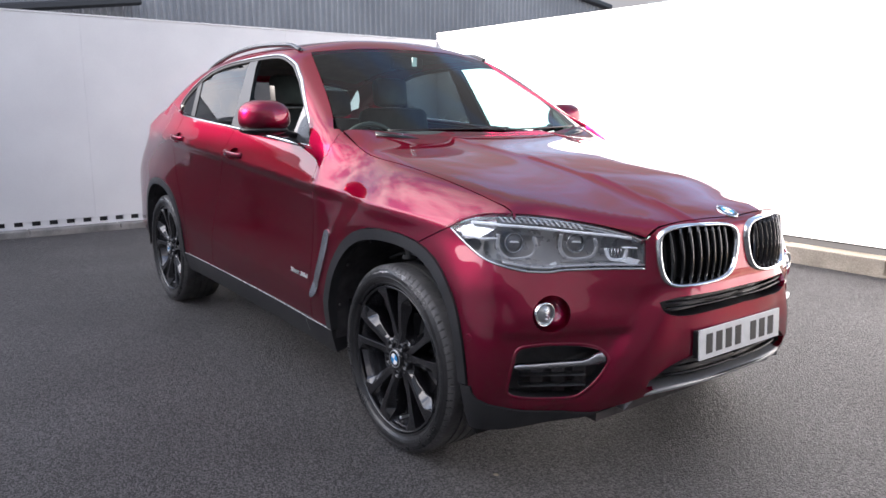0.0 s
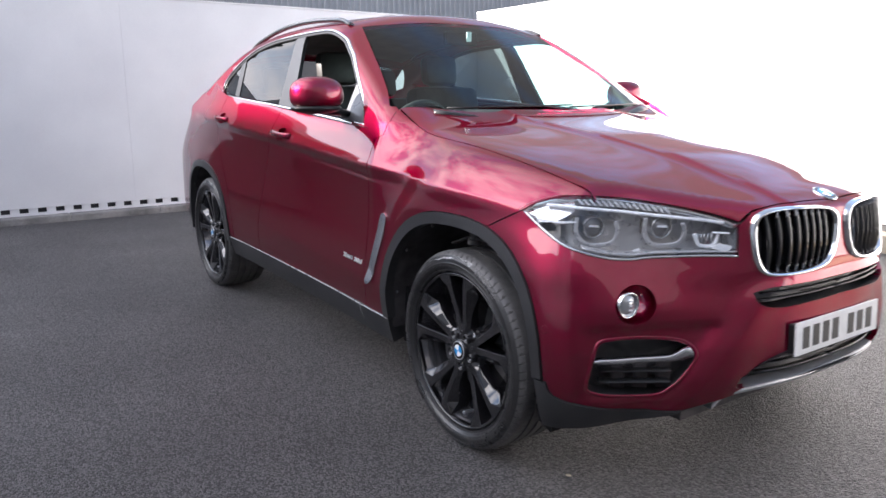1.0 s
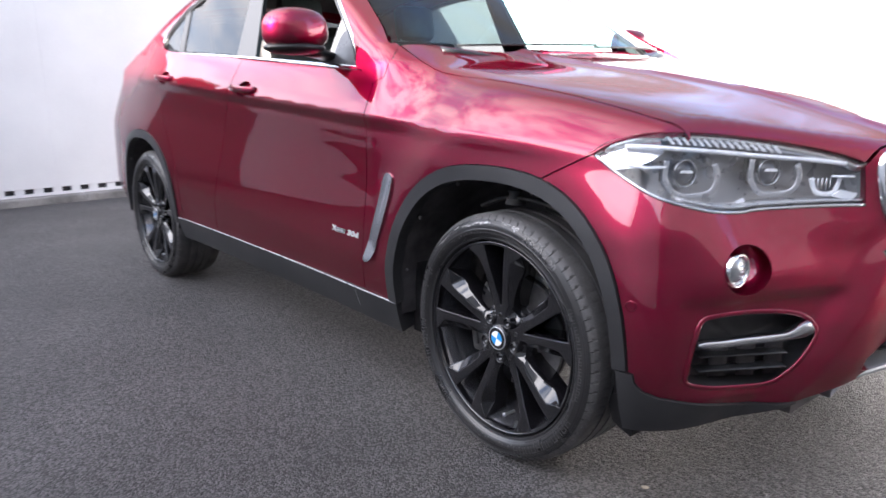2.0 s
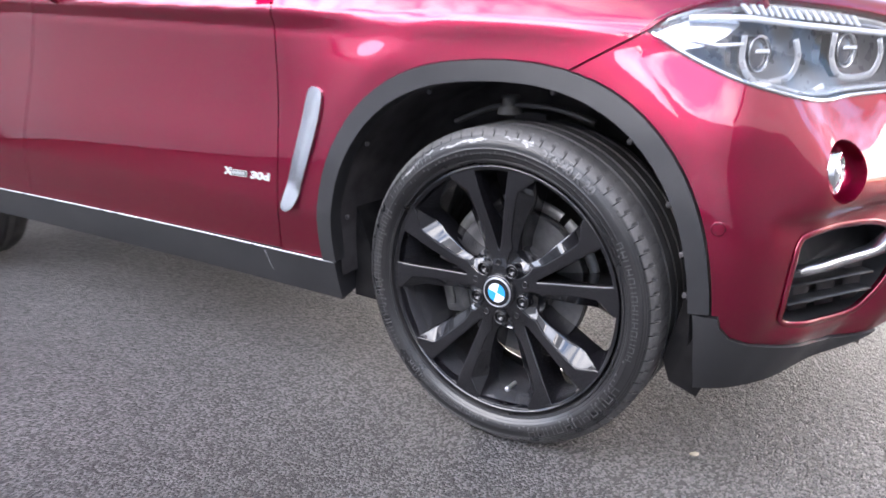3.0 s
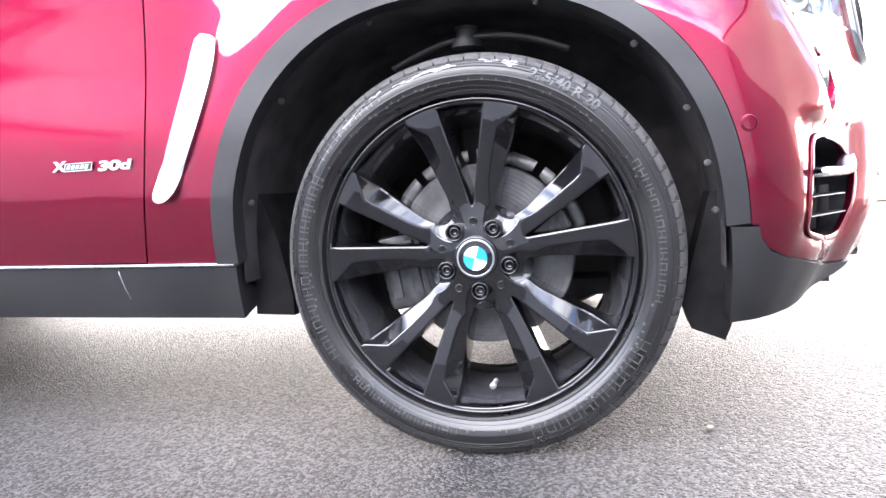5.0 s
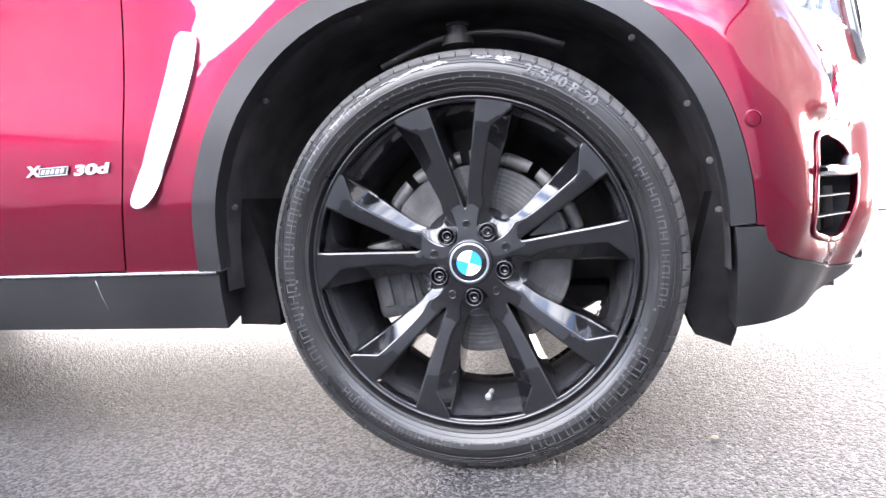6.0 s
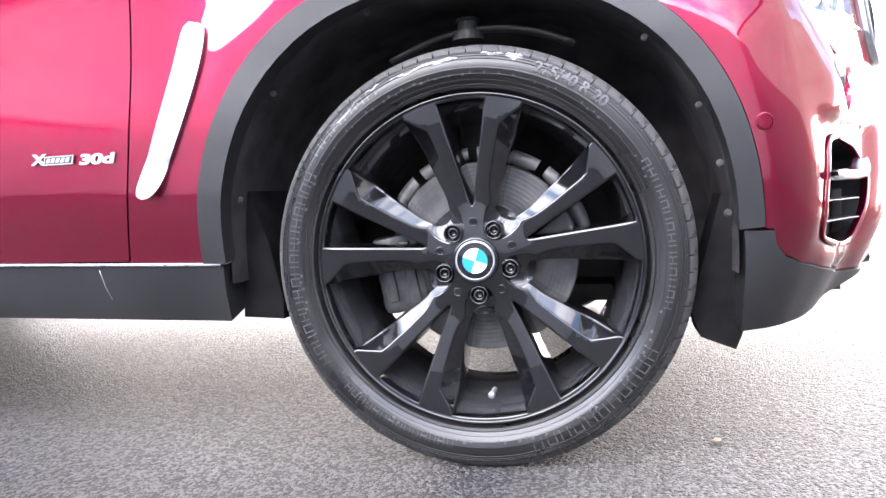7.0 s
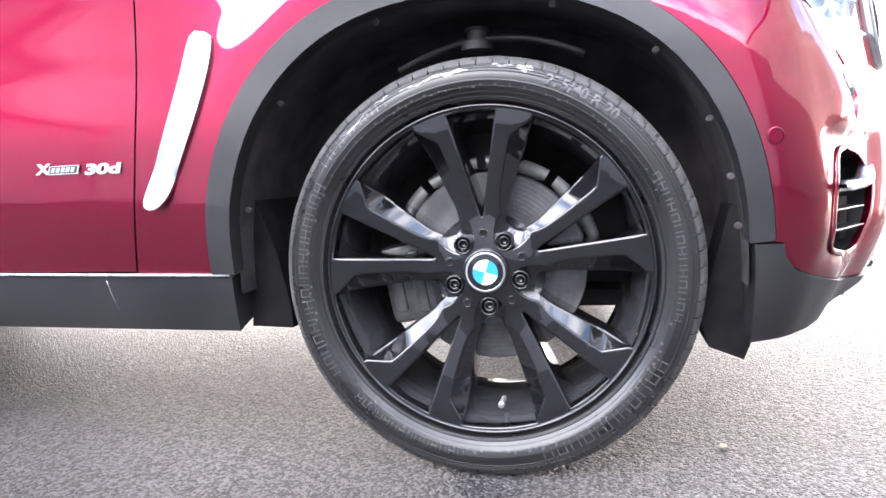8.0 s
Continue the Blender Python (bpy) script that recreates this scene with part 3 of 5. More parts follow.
HANDLE_CUPS = [[(x0 + 0.066 * math.cos(a), -1, z0 + 0.033 * math.sin(a)) for a in np.linspace(0, 2 * math.pi, 20, endpoint=False)] for x0, z0 in ((-1.60, 1.090), (-2.55, 1.150))]
front_doors = skin("front_door", lower_body, front_door_line, SIDE, PAINT, car, holes=[HANDLE_CUPS[0]], gap=0.012)
rear_door_line = spline(gap_middle, 0.04)[::-1] + [(-2.1, -1, belt(-2.1))] + spline(gap_rear, 0.04)
rear_doors = skin("rear_door", lower_body, rear_door_line, SIDE, PAINT, car, holes=[HANDLE_CUPS[1]], gap=0.014)
rear_arch = arch_line(*REAR_ARCH, 180, 0)
quarter = spline(gap_rear, 0.04)[::-1] + [(-2.8, -0.9, 1.32), (-3.1, -0.85, 1.38), (-3.5, -0.8, 1.30), (-3.85, -0.8, 1.16), (-3.86, -0.8, 0.95), (-3.86, -0.85, 0.55), (-3.46, -0.9, 0.40)] + rear_arch[1:-1] + [(-2.46, -1, 0.37)]
skin("rear_quarter", lower_body, quarter, SIDE, PAINT, car)
skin("tailgate", lower_body, [(-4, 0, 1.15), (-4, -0.80, 1.13), (-4, -0.84, 0.9), (-4, -0.84, 0.50), (-4, 0, 0.50)], (1, 0, 0), PAINT, car, seam=True, gap=0.05)
skin("rear_valance", lower_body, [(-3.9, 0, 0.495), (-3.9, -0.84, 0.495), (-3.9, -0.80, 0.27), (-3.9, 0, 0.27)], (1, 0, 0), CLADDING, car, seam=True, gap=0.05)
skin("rear_lamp", lower_body, [(-4, -0.36, 0.99), (-4, -0.36, 0.90), (-4, -0.80, 0.88), (-4, -0.80, 1.02)], (1, 0, 0), material("red_lamp", (0.35, 0.01, 0.01), 0.1, 0, Coat_Weight=1.0), car, raised=0.006, gap=0.05)
bonnet_front = [(0.79, -0.38, 0.935), (0.815, -0.32, 0.945), (0.842, -0.2, 0.952), (0.853, -0.08, 0.950), (0.856, 0, 0.945)]
bonnet_nose = settle(lower_body, spline(bonnet_front, 0.03), FRONT)[0]
bonnet = bonnet_side[:-1] + lamp_upper[corner:] + bonnet_nose + [(-0.455, 0, 1.23), (-0.515, -0.3, 1.23), (-0.595, -0.6, 1.23), (-0.655, -0.775, 1.23)]
skin("bonnet", lower_body, bonnet, (-0.35, 0, -0.94), PAINT, car, seam=True, gap=0.025)

# sills, arches, lower nose
skin("sill", lower_body, [(-0.47, -1, 0.366), (-1.5, -1, 0.384), (-2.50, -1, 0.404), (-2.47, -1, 0.29), (-1.5, -1, 0.27), (-0.475, -1, 0.255)], SIDE, CLADDING, car, lip=0.10, raised=0.004, label="grey-black plastic sill with a thin scratch")
strip("sill_scratch", lower_body, [(-0.741, -1, 0.362), (-0.738, -1, 0.345), (-0.735, -1, 0.328), (-0.727, -1, 0.302)], SIDE, 0.002, 0.001, SATIN_DARK, car, raised=0.0042, mirror=False)
strip("sill_moulding", lower_body, [(x, -1, 0.368 - 0.0175 * (x + 0.47)) for x in np.linspace(-0.475, -2.48, 40)], SIDE, 0.006, 0.005, LAMP_INSIDE, car, raised=0.006)
for cut, hole, joint in ((FRONT_ARCH, FRONT_IN, (180, 4)), (REAR_ARCH, REAR_IN, (180, 0))):
    ring = arch_line(*cut, *joint) + arch_line(*hole, *joint)[::-1]
    skin("arch_moulding", lower_body, ring, SIDE, CLADDING, car, lip=0.04, raised=0.008, gap=0.02, joint=0.0)
    line = arch_line(*hole, 185, -5, 48)
    verts, faces = [], []
    for i, (x, y, z) in enumerate(line):
        for yy in (-0.962, -0.80, -0.60):
            verts.append((x, yy, z))
    for i in range(len(line) - 1):
        for q in range(2):
            faces.append((3 * i + q, 3 * i + q + 1, 3 * i + q + 4, 3 * i + q + 3))
    centre = len(verts)
    cx = cut[0]
    verts.append((cx, -0.58, 0.40))
    for i in range(len(line) - 1):
        faces.append((3 * i + 2, centre, 3 * i + 5))
    both("arch_liner", verts, faces, LINER, car)
    for ang in (165, 140, 112, 70, 47, 30, 18, 8):
        x, _, z = arch_line(*hole, ang, ang + 1, 2)[0]
        m = pose(x + 0.012 * (1 if x < cx else -1), -0.951, z - 0.006, 90)
        v, f = revolve([(0.0001, -0.003), (0.004, -0.003), (0.0062, -0.001), (0.0065, 0.004)], 12)
        both("liner_clip", [m @ Matrix.Rotation(radians(-90), 4, "X") @ Vector(q) for q in v], f, LINER, car, False)
    foot = [(cx - 0.447, 0.54), (cx - 0.430, 0.49), (cx - 0.397, 0.40), (cx - 0.374, 0.29), (cx - 0.374, 0.252), (cx - 0.458, 0.256)]
    ring = [(x, -0.900, z) for x, z in foot] + [(x, -0.62, z) for x, z in foot]
    both("liner_foot", ring, [(0, 1, 2, 3, 4, 5), (11, 10, 9, 8, 7, 6)] + [(i, i + 6, (i + 1) % 6 + 6, (i + 1) % 6) for i in range(6)], DEFLECTOR, car, False)

nose_low = [(0.484, -0.959, 0.400), (0.490, -0.957, 0.378), (0.505, -0.945, 0.357), (0.535, -0.921, 0.342), (0.579, -0.866, 0.328), (0.635, -0.74, 0.306), (0.684, -0.656, 0.298), (0.728, -0.59, 0.297)]
bumper_top = [(0.334, -0.938, 0.925)] + spline(lamp_low, 0.03)[::-1] + [(0.768, -0.424, 0.89), (0.786, -0.385, 0.931)] + bonnet_nose[1:]
kidney = [(0.797, -0.377, 0.893), (0.808, -0.381, 0.815), (0.822, -0.371, 0.765), (0.840, -0.345, 0.741), (0.868, -0.27, 0.737), (0.886, -0.15, 0.745), (0.884, -0.085, 0.768), (0.881, -0.058, 0.82), (0.875, -0.05, 0.885), (0.868, -0.075, 0.917), (0.855, -0.15, 0.930), (0.838, -0.28, 0.932), (0.812, -0.35, 0.922)]
kidney = spline(kidney, 0.012, True)
intake = spline([(0.822, -0.398, 0.678), (0.845, -0.352, 0.690), (0.868, -0.25, 0.695), (0.885, -0.1, 0.695), (0.888, -0.0, 0.695)], 0.03) + [(0.893, 0.0, 0.637)] + spline([(0.893, -0.1, 0.634), (0.872, -0.28, 0.628), (0.848, -0.36, 0.635), (0.830, -0.39, 0.655)], 0.03)
lower_mouth = spline([(0.826, -0.435, 0.405), (0.852, -0.379, 0.438), (0.885, -0.27, 0.474), (0.900, -0.1, 0.480), (0.902, 0.0, 0.480)], 0.03) + [(0.902, 0.0, 0.384)] + spline([(0.90, -0.1, 0.383), (0.875, -0.25, 0.377), (0.83, -0.40, 0.366), (0.812, -0.44, 0.374)], 0.03)
vent = spline([(0.597, -0.851, 0.536), (0.617, -0.818, 0.550), (0.66, -0.74, 0.551), (0.715, -0.642, 0.541), (0.746, -0.592, 0.520), (0.758, -0.572, 0.485), (0.742, -0.598, 0.430), (0.716, -0.640, 0.378), (0.692, -0.675, 0.356), (0.648, -0.755, 0.357), (0.60, -0.843, 0.369), (0.579, -0.874, 0.385), (0.581, -0.876, 0.42), (0.588, -0.866, 0.48)], 0.015, True)
def notch(line):
    """An opening that meets the middle line, walked from its upper middle point outwards and back to the lower one."""
    k = [i for i, p in enumerate(line) if abs(p[1]) < 1e-6][0]
    return line[: k + 1][::-1] + line[k + 1 :][::-1]


intake_notch, mouth_notch = notch(intake), notch(lower_mouth)
bumper = arch_line(*FRONT_ARCH, 3.5, JOINT_ANGLE, 20)
bumper = on_side(bumper) + wing_joint + [lamp_tip] + bumper_top[1:] + intake_notch + mouth_notch + [(0.9, 0, 0.366)] + [(0.885, -0.18, 0.361), (0.80, -0.45, 0.338)] + nose_low[::-1]
FOG = Vector((0.662, -0.756, 0.657))
fu, fv, fw = plane_axes(FRONT)
fog_hole = [FOG + fu * (0.066 * math.cos(a)) + fv * (0.060 * math.sin(a)) for a in np.linspace(0, 2 * math.pi, 28, endpoint=False)]
skin("front_bumper", lower_body, bumper, FRONT, PAINT, car, holes=[kidney, vent, fog_hole], gap=0.014, seam=True, hole_lip=0.012)
valance_rear = on_side([(0.436, -1, 0.228), (0.437, -1, 0.29), (0.436, -1, 0.402)])
skin("lower_valance", lower_body, nose_low + [(0.718, -0.600, 0.286), (0.668, -0.680, 0.268), (0.62, -0.755, 0.254), (0.54, -0.84, 0.237)] + valance_rear, (-0.6, 0.8, 0), CLADDING, car, gap=0.02, lip=0.06, raised=0.006)

# ---- cabin skins and glass ----
WIN_LOW = [(-0.752, -1, 1.160), (-1.2, -1, belt(-1.2) + 0.003), (-1.77, -1, 1.231), (-2.48, -1, 1.274), (-2.80, -1, 1.296)]
WIN_TOP = [(-2.87, -1, 1.335), (-2.845, -1, 1.400), (-2.66, -1, 1.500), (-2.44, -1, 1.570), (-2.2, -1, 1.604), (-1.98, -1, 1.616), (-1.67, -1, 1.624), (-1.444, -1, 1.618), (-1.291, -1, 1.577), (-1.171, -1, 1.511), (-1.075, -1, 1.449), (-0.894, -1, 1.312), (-0.775, -1, 1.205)]
on_cabin = lambda pts: settle(cabin, pts, SIDE)[0]
daylight = on_cabin(WIN_LOW + spline(WIN_TOP, 0.04))
front_pane = [(-0.80, -1, 1.168), (-1.2, -1, belt(-1.2) + 0.008), (-1.60, -1, 1.227), (-1.742, -1, 1.612), (-1.67, -1, 1.614), (-1.45, -1, 1.607), (-1.30, -1, 1.568), (-1.18, -1, 1.50), (-1.08, -1, 1.437), (-0.90, -1, 1.30)]
rear_pane = [(-1.80, -1, 1.241), (-2.48, -1, 1.282), (-2.50, -1, 1.284), (-2.585, -1, 1.52), (-2.44, -1, 1.560), (-2.2, -1, 1.594), (-1.98, -1, 1.606), (-1.85, -1, 1.610)]
quarter_pane = [(-2.585, -1, 1.290), (-2.795, -1, 1.304), (-2.852, -1, 1.34), (-2.83, -1, 1.392), (-2.65, -1, 1.492)]
pillar = [(-1.60, -1, 1.227), (-1.80, -1, 1.241), (-1.85, -1, 1.613), (-1.742, -1, 1.615)]
quarter_bar = [(-2.50, -1, 1.284), (-2.585, -1, 1.290), (-2.65, -1, 1.492), (-2.585, -1, 1.52)]
screen_edge = [(-0.671, -0.815, 1.236), (-0.776, -0.779, 1.302), (-0.932, -0.724, 1.395), (-1.13, -0.663, 1.512), (-1.335, -0.604, 1.632)]
screen_line = [(-0.43, 0, 1.228), (-0.49, -0.30, 1.234), (-0.565, -0.572, 1.234)] + screen_edge + [(-1.31, -0.447, 1.652), (-1.285, -0.106, 1.668), (-1.28, 0, 1.67)]
roof_side = settle(cabin, [(-1.40, -0.640, 1.6), (-1.6, -0.655, 1.6), (-1.9, -0.66, 1.6), (-2.3, -0.66, 1.6), (-2.7, -0.66, 1.6), (-3.02, -0.66, 1.5)], DOWN)[0]
cabin_side = [Vector((-0.632, -0.93, 1.10))] + on_cabin([(-0.72, -1, 1.150), (-2.9, -1, 1.26), (-3.3, -1, 1.30)]) + roof_side[::-1] + [Vector(p) for p in screen_edge[::-1]] + [Vector((-0.615, -0.822, 1.215)), Vector((-0.588, -0.86, 1.18)), Vector((-0.585, -0.905, 1.12))]
skin("cabin_side", hull, cabin_side, (0, 0.88, -0.47), PAINT, car, holes=[daylight], gap=0.016, lip=0.012, joint=0.0, raised=0.0015)
roof_line = [(-1.285, 0, 1.67), (-1.29, -0.106, 1.668), (-1.315, -0.447, 1.652), (-1.34, -0.604, 1.632)] + roof_side + [(-3.06, -0.6, 1.5), (-3.1, 0, 1.5)]
skin("roof", cabin, roof_line, DOWN, PAINT, car, seam=True, gap=0.05, joint=0.0)
skin("rear_window", cabin, [(-3.1, 0, 1.5), (-3.06, -0.6, 1.5), (-3.55, -0.64, 1.3), (-3.6, 0, 1.3)], DOWN, PRIVACY, car, seam=True, gap=0.05)
skin("tail_spoiler", cabin, [(-3.6, 0, 1.3), (-3.55, -0.64, 1.3), (-3.06, -0.60, 1.5), (-3.02, -0.66, 1.48), (-3.4, -0.76, 1.3), (-3.78, -0.74, 1.2), (-3.86, 0, 1.19)], DOWN, PAINT, car, seam=True, gap=0.05)
screen = skin("windscreen", cabin, screen_line, (-0.75, 0, -0.66), WINDSCREEN, car, seam=True, gap=0.05, lip=0.004)
rear_panes = skin("rear_door_window", cabin, rear_pane, SIDE, PRIVACY, car, lip=0.004, gap=0.05, raised=-0.008)
quarter_panes = skin("quarter_window", cabin, quarter_pane, SIDE, PRIVACY, car, lip=0.004, gap=0.05, raised=-0.008)
for ob in (*screen, *rear_panes, *quarter_panes):
    ob.visible_shadow = False
left_pane = skin("front_door_window", cabin, front_pane, SIDE, WINDSCREEN, car, lip=0.004, gap=0.05, raised=-0.008)
bpy.data.objects.remove(left_pane[0])  # the driver's window is down
left_pane[1].visible_shadow = False
# black frames between the panes
skin("door_pillar", cabin, pillar, SIDE, BLACK, car, lip=0.02, raised=-0.004, joint=0.0)
skin("quarter_bar", cabin, quarter_bar, SIDE, BLACK, car, lip=0.02, raised=-0.004, joint=0.0)
frame_line = spline(WIN_TOP, 0.03)
strip("window_seal", cabin, [(p[0] * 0.994 - 0.009, p[1], p[2] - 0.012) for p in frame_line], SIDE, 0.026, 0.010, BLACK, car, raised=-0.006)
strip("window_trim", cabin, frame_line, SIDE, 0.015, 0.008, CHROME, car, raised=0.002)
strip("waist_trim", cabin, spline(WIN_LOW + [(-2.86, -1, 1.32)], 0.05), SIDE, 0.017, 0.010, CHROME, car, raised=0.004)
skin("mirror_triangle", cabin, [(-0.775, -1, 1.168), (-0.985, -1, belt(-0.985) + 0.010), (-0.965, -1, 1.35), (-0.89, -1, 1.295)], SIDE, SAIL, car, lip=0.01, raised=-0.002, joint=0.0)
rail = settle(cabin, [(x, -0.645 + 0.01 * (x + 2) ** 2, 1.6) for x in np.linspace(-1.38, -2.85, 16)], DOWN)[0]
rail = [p + Vector((0, 0, 0.003 + 0.027 * math.sin(math.pi * i / 15) ** 0.45)) for i, p in enumerate(rail)]
rail = spline(rail, 0.03)
both("roof_rail", *sweep(rail, 0.028, 0.024), GLOSS_BLACK, car)

# ---- nose fittings ----
def plug(name, outline, way, deep, mat, parent, mirror=True):
    """A closed tray behind an opening."""
    w = Vector(way).normalized()
    pts = [Vector(p) for p in outline]
    mid = sum(pts, Vector()) / len(pts)
    n = len(pts)
    flat = lambda p: Vector((p.x, min(p.y, 0.0), p.z))
    verts = [flat(mid + (p - mid) * 1.03 + w * 0.004) for p in pts] + [flat(mid + (p - mid) * 1.0 + w * deep) for p in pts] + [mid + w * deep]
    faces = [(i, (i + 1) % n, n + (i + 1) % n, n + i) for i in range(n) if abs(pts[i].y) + abs(pts[(i + 1) % n].y) > 0.01] + [(n + i, n + (i + 1) % n, 2 * n) for i in range(n)]
    if mirror:
        return both(name, verts, faces, mat, parent, False)
    return (raw(name, verts, faces, mat, parent),)


kid_ring = settle(lower_body, kidney, FRONT)[0]
plug("grille_tray", kid_ring, FRONT, 0.07, BLACK, car)
kid_mid = sum(kid_ring, Vector()) / len(kid_ring)
verts, faces = [], []
K = len(kid_ring)
for grow, out in ((0.985, -0.004), (1.01, 0.012), (1.07, 0.012), (1.10, 0.002), (1.105, -0.01)):
    for p in kid_ring:
        q = kid_mid + (p - kid_mid) * grow
        verts.append((q.x + out, q.y - out * 0.3, q.z))
for r in range(4):
    for i in range(K):
        j = (i + 1) % K
        faces.append((r * K + i, r * K + j, (r + 1) * K + j, (r + 1) * K + i))
rings = both("kidney_surround", verts, faces, CHROME, car, True, "chrome grille surround")
for n in range(8):
    y = -0.096 - 0.035 * n
    zs = [p.z for p in kid_ring if abs(p.y - y) < 0.02]
    low, high = min(zs) + 0.002, max(zs) - 0.002
    line = [Vector((float(nose_x(np.array([abs(y)]), np.array([z]))[0]) - 0.022 + 0.012 * math.sin(math.pi * (z - low) / (high - low)), y, z)) for z in np.linspace(low, high, 8)]
    both("slat", *sweep(line, 0.009, 0.040, False, (1, -0.25, 0)), GLOSS_BLACK, car)

for name, line, bars in (("upper_intake", intake, (0.652, 0.672)), ("lower_intake", lower_mouth, (0.41, 0.435, 0.458))):
    outer = [Vector(p) for p in line]
    plug(name + "_tray", outer, (-1, 0.15, 0), 0.07, BLACK, car)
    for z in bars:
        bar = [Vector((float(nose_x(np.array([a]), np.array([z]))[0]) - 0.025, -a, z)) for a in np.linspace(0, 0.36, 10)]
        both("grille_bar", *sweep(bar, 0.02, 0.007), BLACK, car)
skid = spline([(0.770, -0.500, 0.306), (0.785, -0.470, 0.340), (0.802, -0.445, 0.354), (0.847, -0.33, 0.368), (0.876, -0.18, 0.375), (0.885, 0.0, 0.378)], 0.03)
verts, faces = [], []
for p in skid:
    for out, dz in ((-0.05, 0.016), (-0.003, 0.007), (0.003, 0.004), (0.005, -0.002), (0.002, -0.011), (-0.05, -0.015)):
        verts.append((p.x + out, p.y - out * 0.3 * (abs(p.y) > 0.1), p.z + dz))
for i in range(len(skid) - 1):
    for q in range(5):
        faces.append((6 * i + q, 6 * i + q + 1, 6 * i + q + 7, 6 * i + q + 6))
both("skid_strip", verts, faces, SATIN_DARK, car, False, "brushed silver lower bumper strip")

# number plate with its writing as bars
plate = part("number_plate", box((-0.004, -0.26, -0.0555), (0.004, 0.26, 0.0555), 0.002), PLATE, car, "white front number plate with dark bars")
plate.matrix_basis = pose(0.894, 0.0, 0.517, 0, -3, 0)
for n, y in enumerate((-0.205, -0.145, -0.085, -0.025, 0.075, 0.135, 0.195)):
    part("bar", box((0.0035, y - 0.019, -0.036), (0.0055, y + 0.019, 0.036)), INK, plate)
part("plate_holder", box((-0.03, -0.262, -0.05), (-0.005, 0.262, 0.05), 0.004), BLACK, plate)

# vent beside the fog lamp
vent_ring = settle(lower_body, vent, FRONT)[0]
plug("vent_tray", vent_ring, FRONT, 0.075, VENT_PLASTIC, car)
lip_line = [Vector((p.x + 0.002, p.y - 0.002, p.z)) for p in vent_ring]
both("vent_lip", *sweep(lip_line, 0.012, 0.004, True, (0.8, -0.6, 0.0)), PAINT, car)
blade = settle(lower_body, spline([(0.594, -0.862, 0.484), (0.63, -0.79, 0.485), (0.69, -0.685, 0.486), (0.735, -0.61, 0.490), (0.751, -0.583, 0.494)], 0.02), FRONT)[0]
verts, faces = [], []
for i, p in enumerate(blade):
    k = i / (len(blade) - 1)
    h = float(np.interp(k, (0, 0.06, 0.76, 0.92, 0.96, 1.0), (0.004, 0.008, 0.009, 0.030, 0.030, 0.010)))
    low = float(np.interp(k, (0, 0.06, 0.9, 1.0), (0.004, 0.010, 0.011, 0.004)))
    for out, dz in ((-0.02, h), (0.004, h), (0.006, h * 0.9), (0.006, -low * 0.8), (-0.02, -low)):
        verts.append((p.x + 0.009 + out * 0.8, p.y - 0.007 - out * 0.6, p.z - 0.006 * k + dz))
for i in range(len(blade) - 1):
    for q in range(4):
        faces.append((5 * i + q, 5 * i + q + 1, 5 * i + q + 6, 5 * i + q + 5))
both("vent_blade", verts, faces, SATIN, car, True, "satin silver vent blade")
for z in (0.400, 0.437):
    line = [Vector((0.560 + 0.162 * s, -0.827 + 0.25 * s, z)) for s in np.linspace(0.05, 0.82, 6)]
    both("fin", *sweep(line, 0.05, 0.005), VENT_PLASTIC, car)
for s in (0.25, 0.5, 0.75):
    line = [Vector((0.552 + 0.162 * s, -0.815 + 0.25 * s, z)) for z in (0.37, 0.41, 0.455)]
    both("fin", *sweep(line, 0.05, 0.005, False, (-0.8, 0.6, 0)), LINER, car)

# fog lamp in its bowl
bowl = settle(lower_body, fog_hole, FRONT)[0]
mid = sum(bowl, Vector()) / len(bowl)
n = len(bowl)
verts = [mid + (p - mid) * 1.05 + fw * 0.003 for p in bowl] + [mid + (p - mid) * 0.99 + fw * 0.025 for p in bowl] + [mid + (p - mid) * 0.88 + fw * 0.062 for p in bowl] + [mid + fw * 0.068]
faces = [(r * n + i, r * n + (i + 1) % n, (r + 1) * n + (i + 1) % n, (r + 1) * n + i) for r in range(2) for i in range(n)] + [(2 * n + i, 2 * n + (i + 1) % n, 3 * n) for i in range(n)]
both("fog_lamp_bowl", verts, faces, PAINT, car)


def lamp_disc(name, centre, axis, radius, parent, glass_mat=LAMP_GLASS, ring_mat=LAMP_RING, tall=1.0, deep=0.03):
    """A round lamp: body, ring, domed lens; on both sides of the car."""
    for flip in (1, -1):
        c = Vector((centre[0], centre[1] * flip, centre[2]))
        ax = Vector((axis[0], axis[1] * flip, axis[2])).normalized()
        turn = ax.to_track_quat("-Y", "Z").to_matrix().to_4x4()
        m = Matrix.Translation(c) @ turn @ Matrix.Diagonal((1, 1, tall, 1))
        prof = [(radius * 0.93, deep), (radius * 1.02, deep * 0.5), (radius * 1.04, -0.004), (radius, -0.008), (radius * 0.90, -0.004), (radius * 0.86, 0.006)]
        v, f = revolve(prof, 36)
        ring_ob = raw(name, [m @ Vector(p) for p in v], f, ring_mat, parent, True)
        prof = [(radius * 0.88, 0.004), (radius * 0.7, -0.004), (radius * 0.4, -0.009), (0.0001, -0.011)]
        v, f = revolve(prof, 36)
        raw(name + "_glass", [m @ Vector(p) for p in v], f, glass_mat, parent, True)


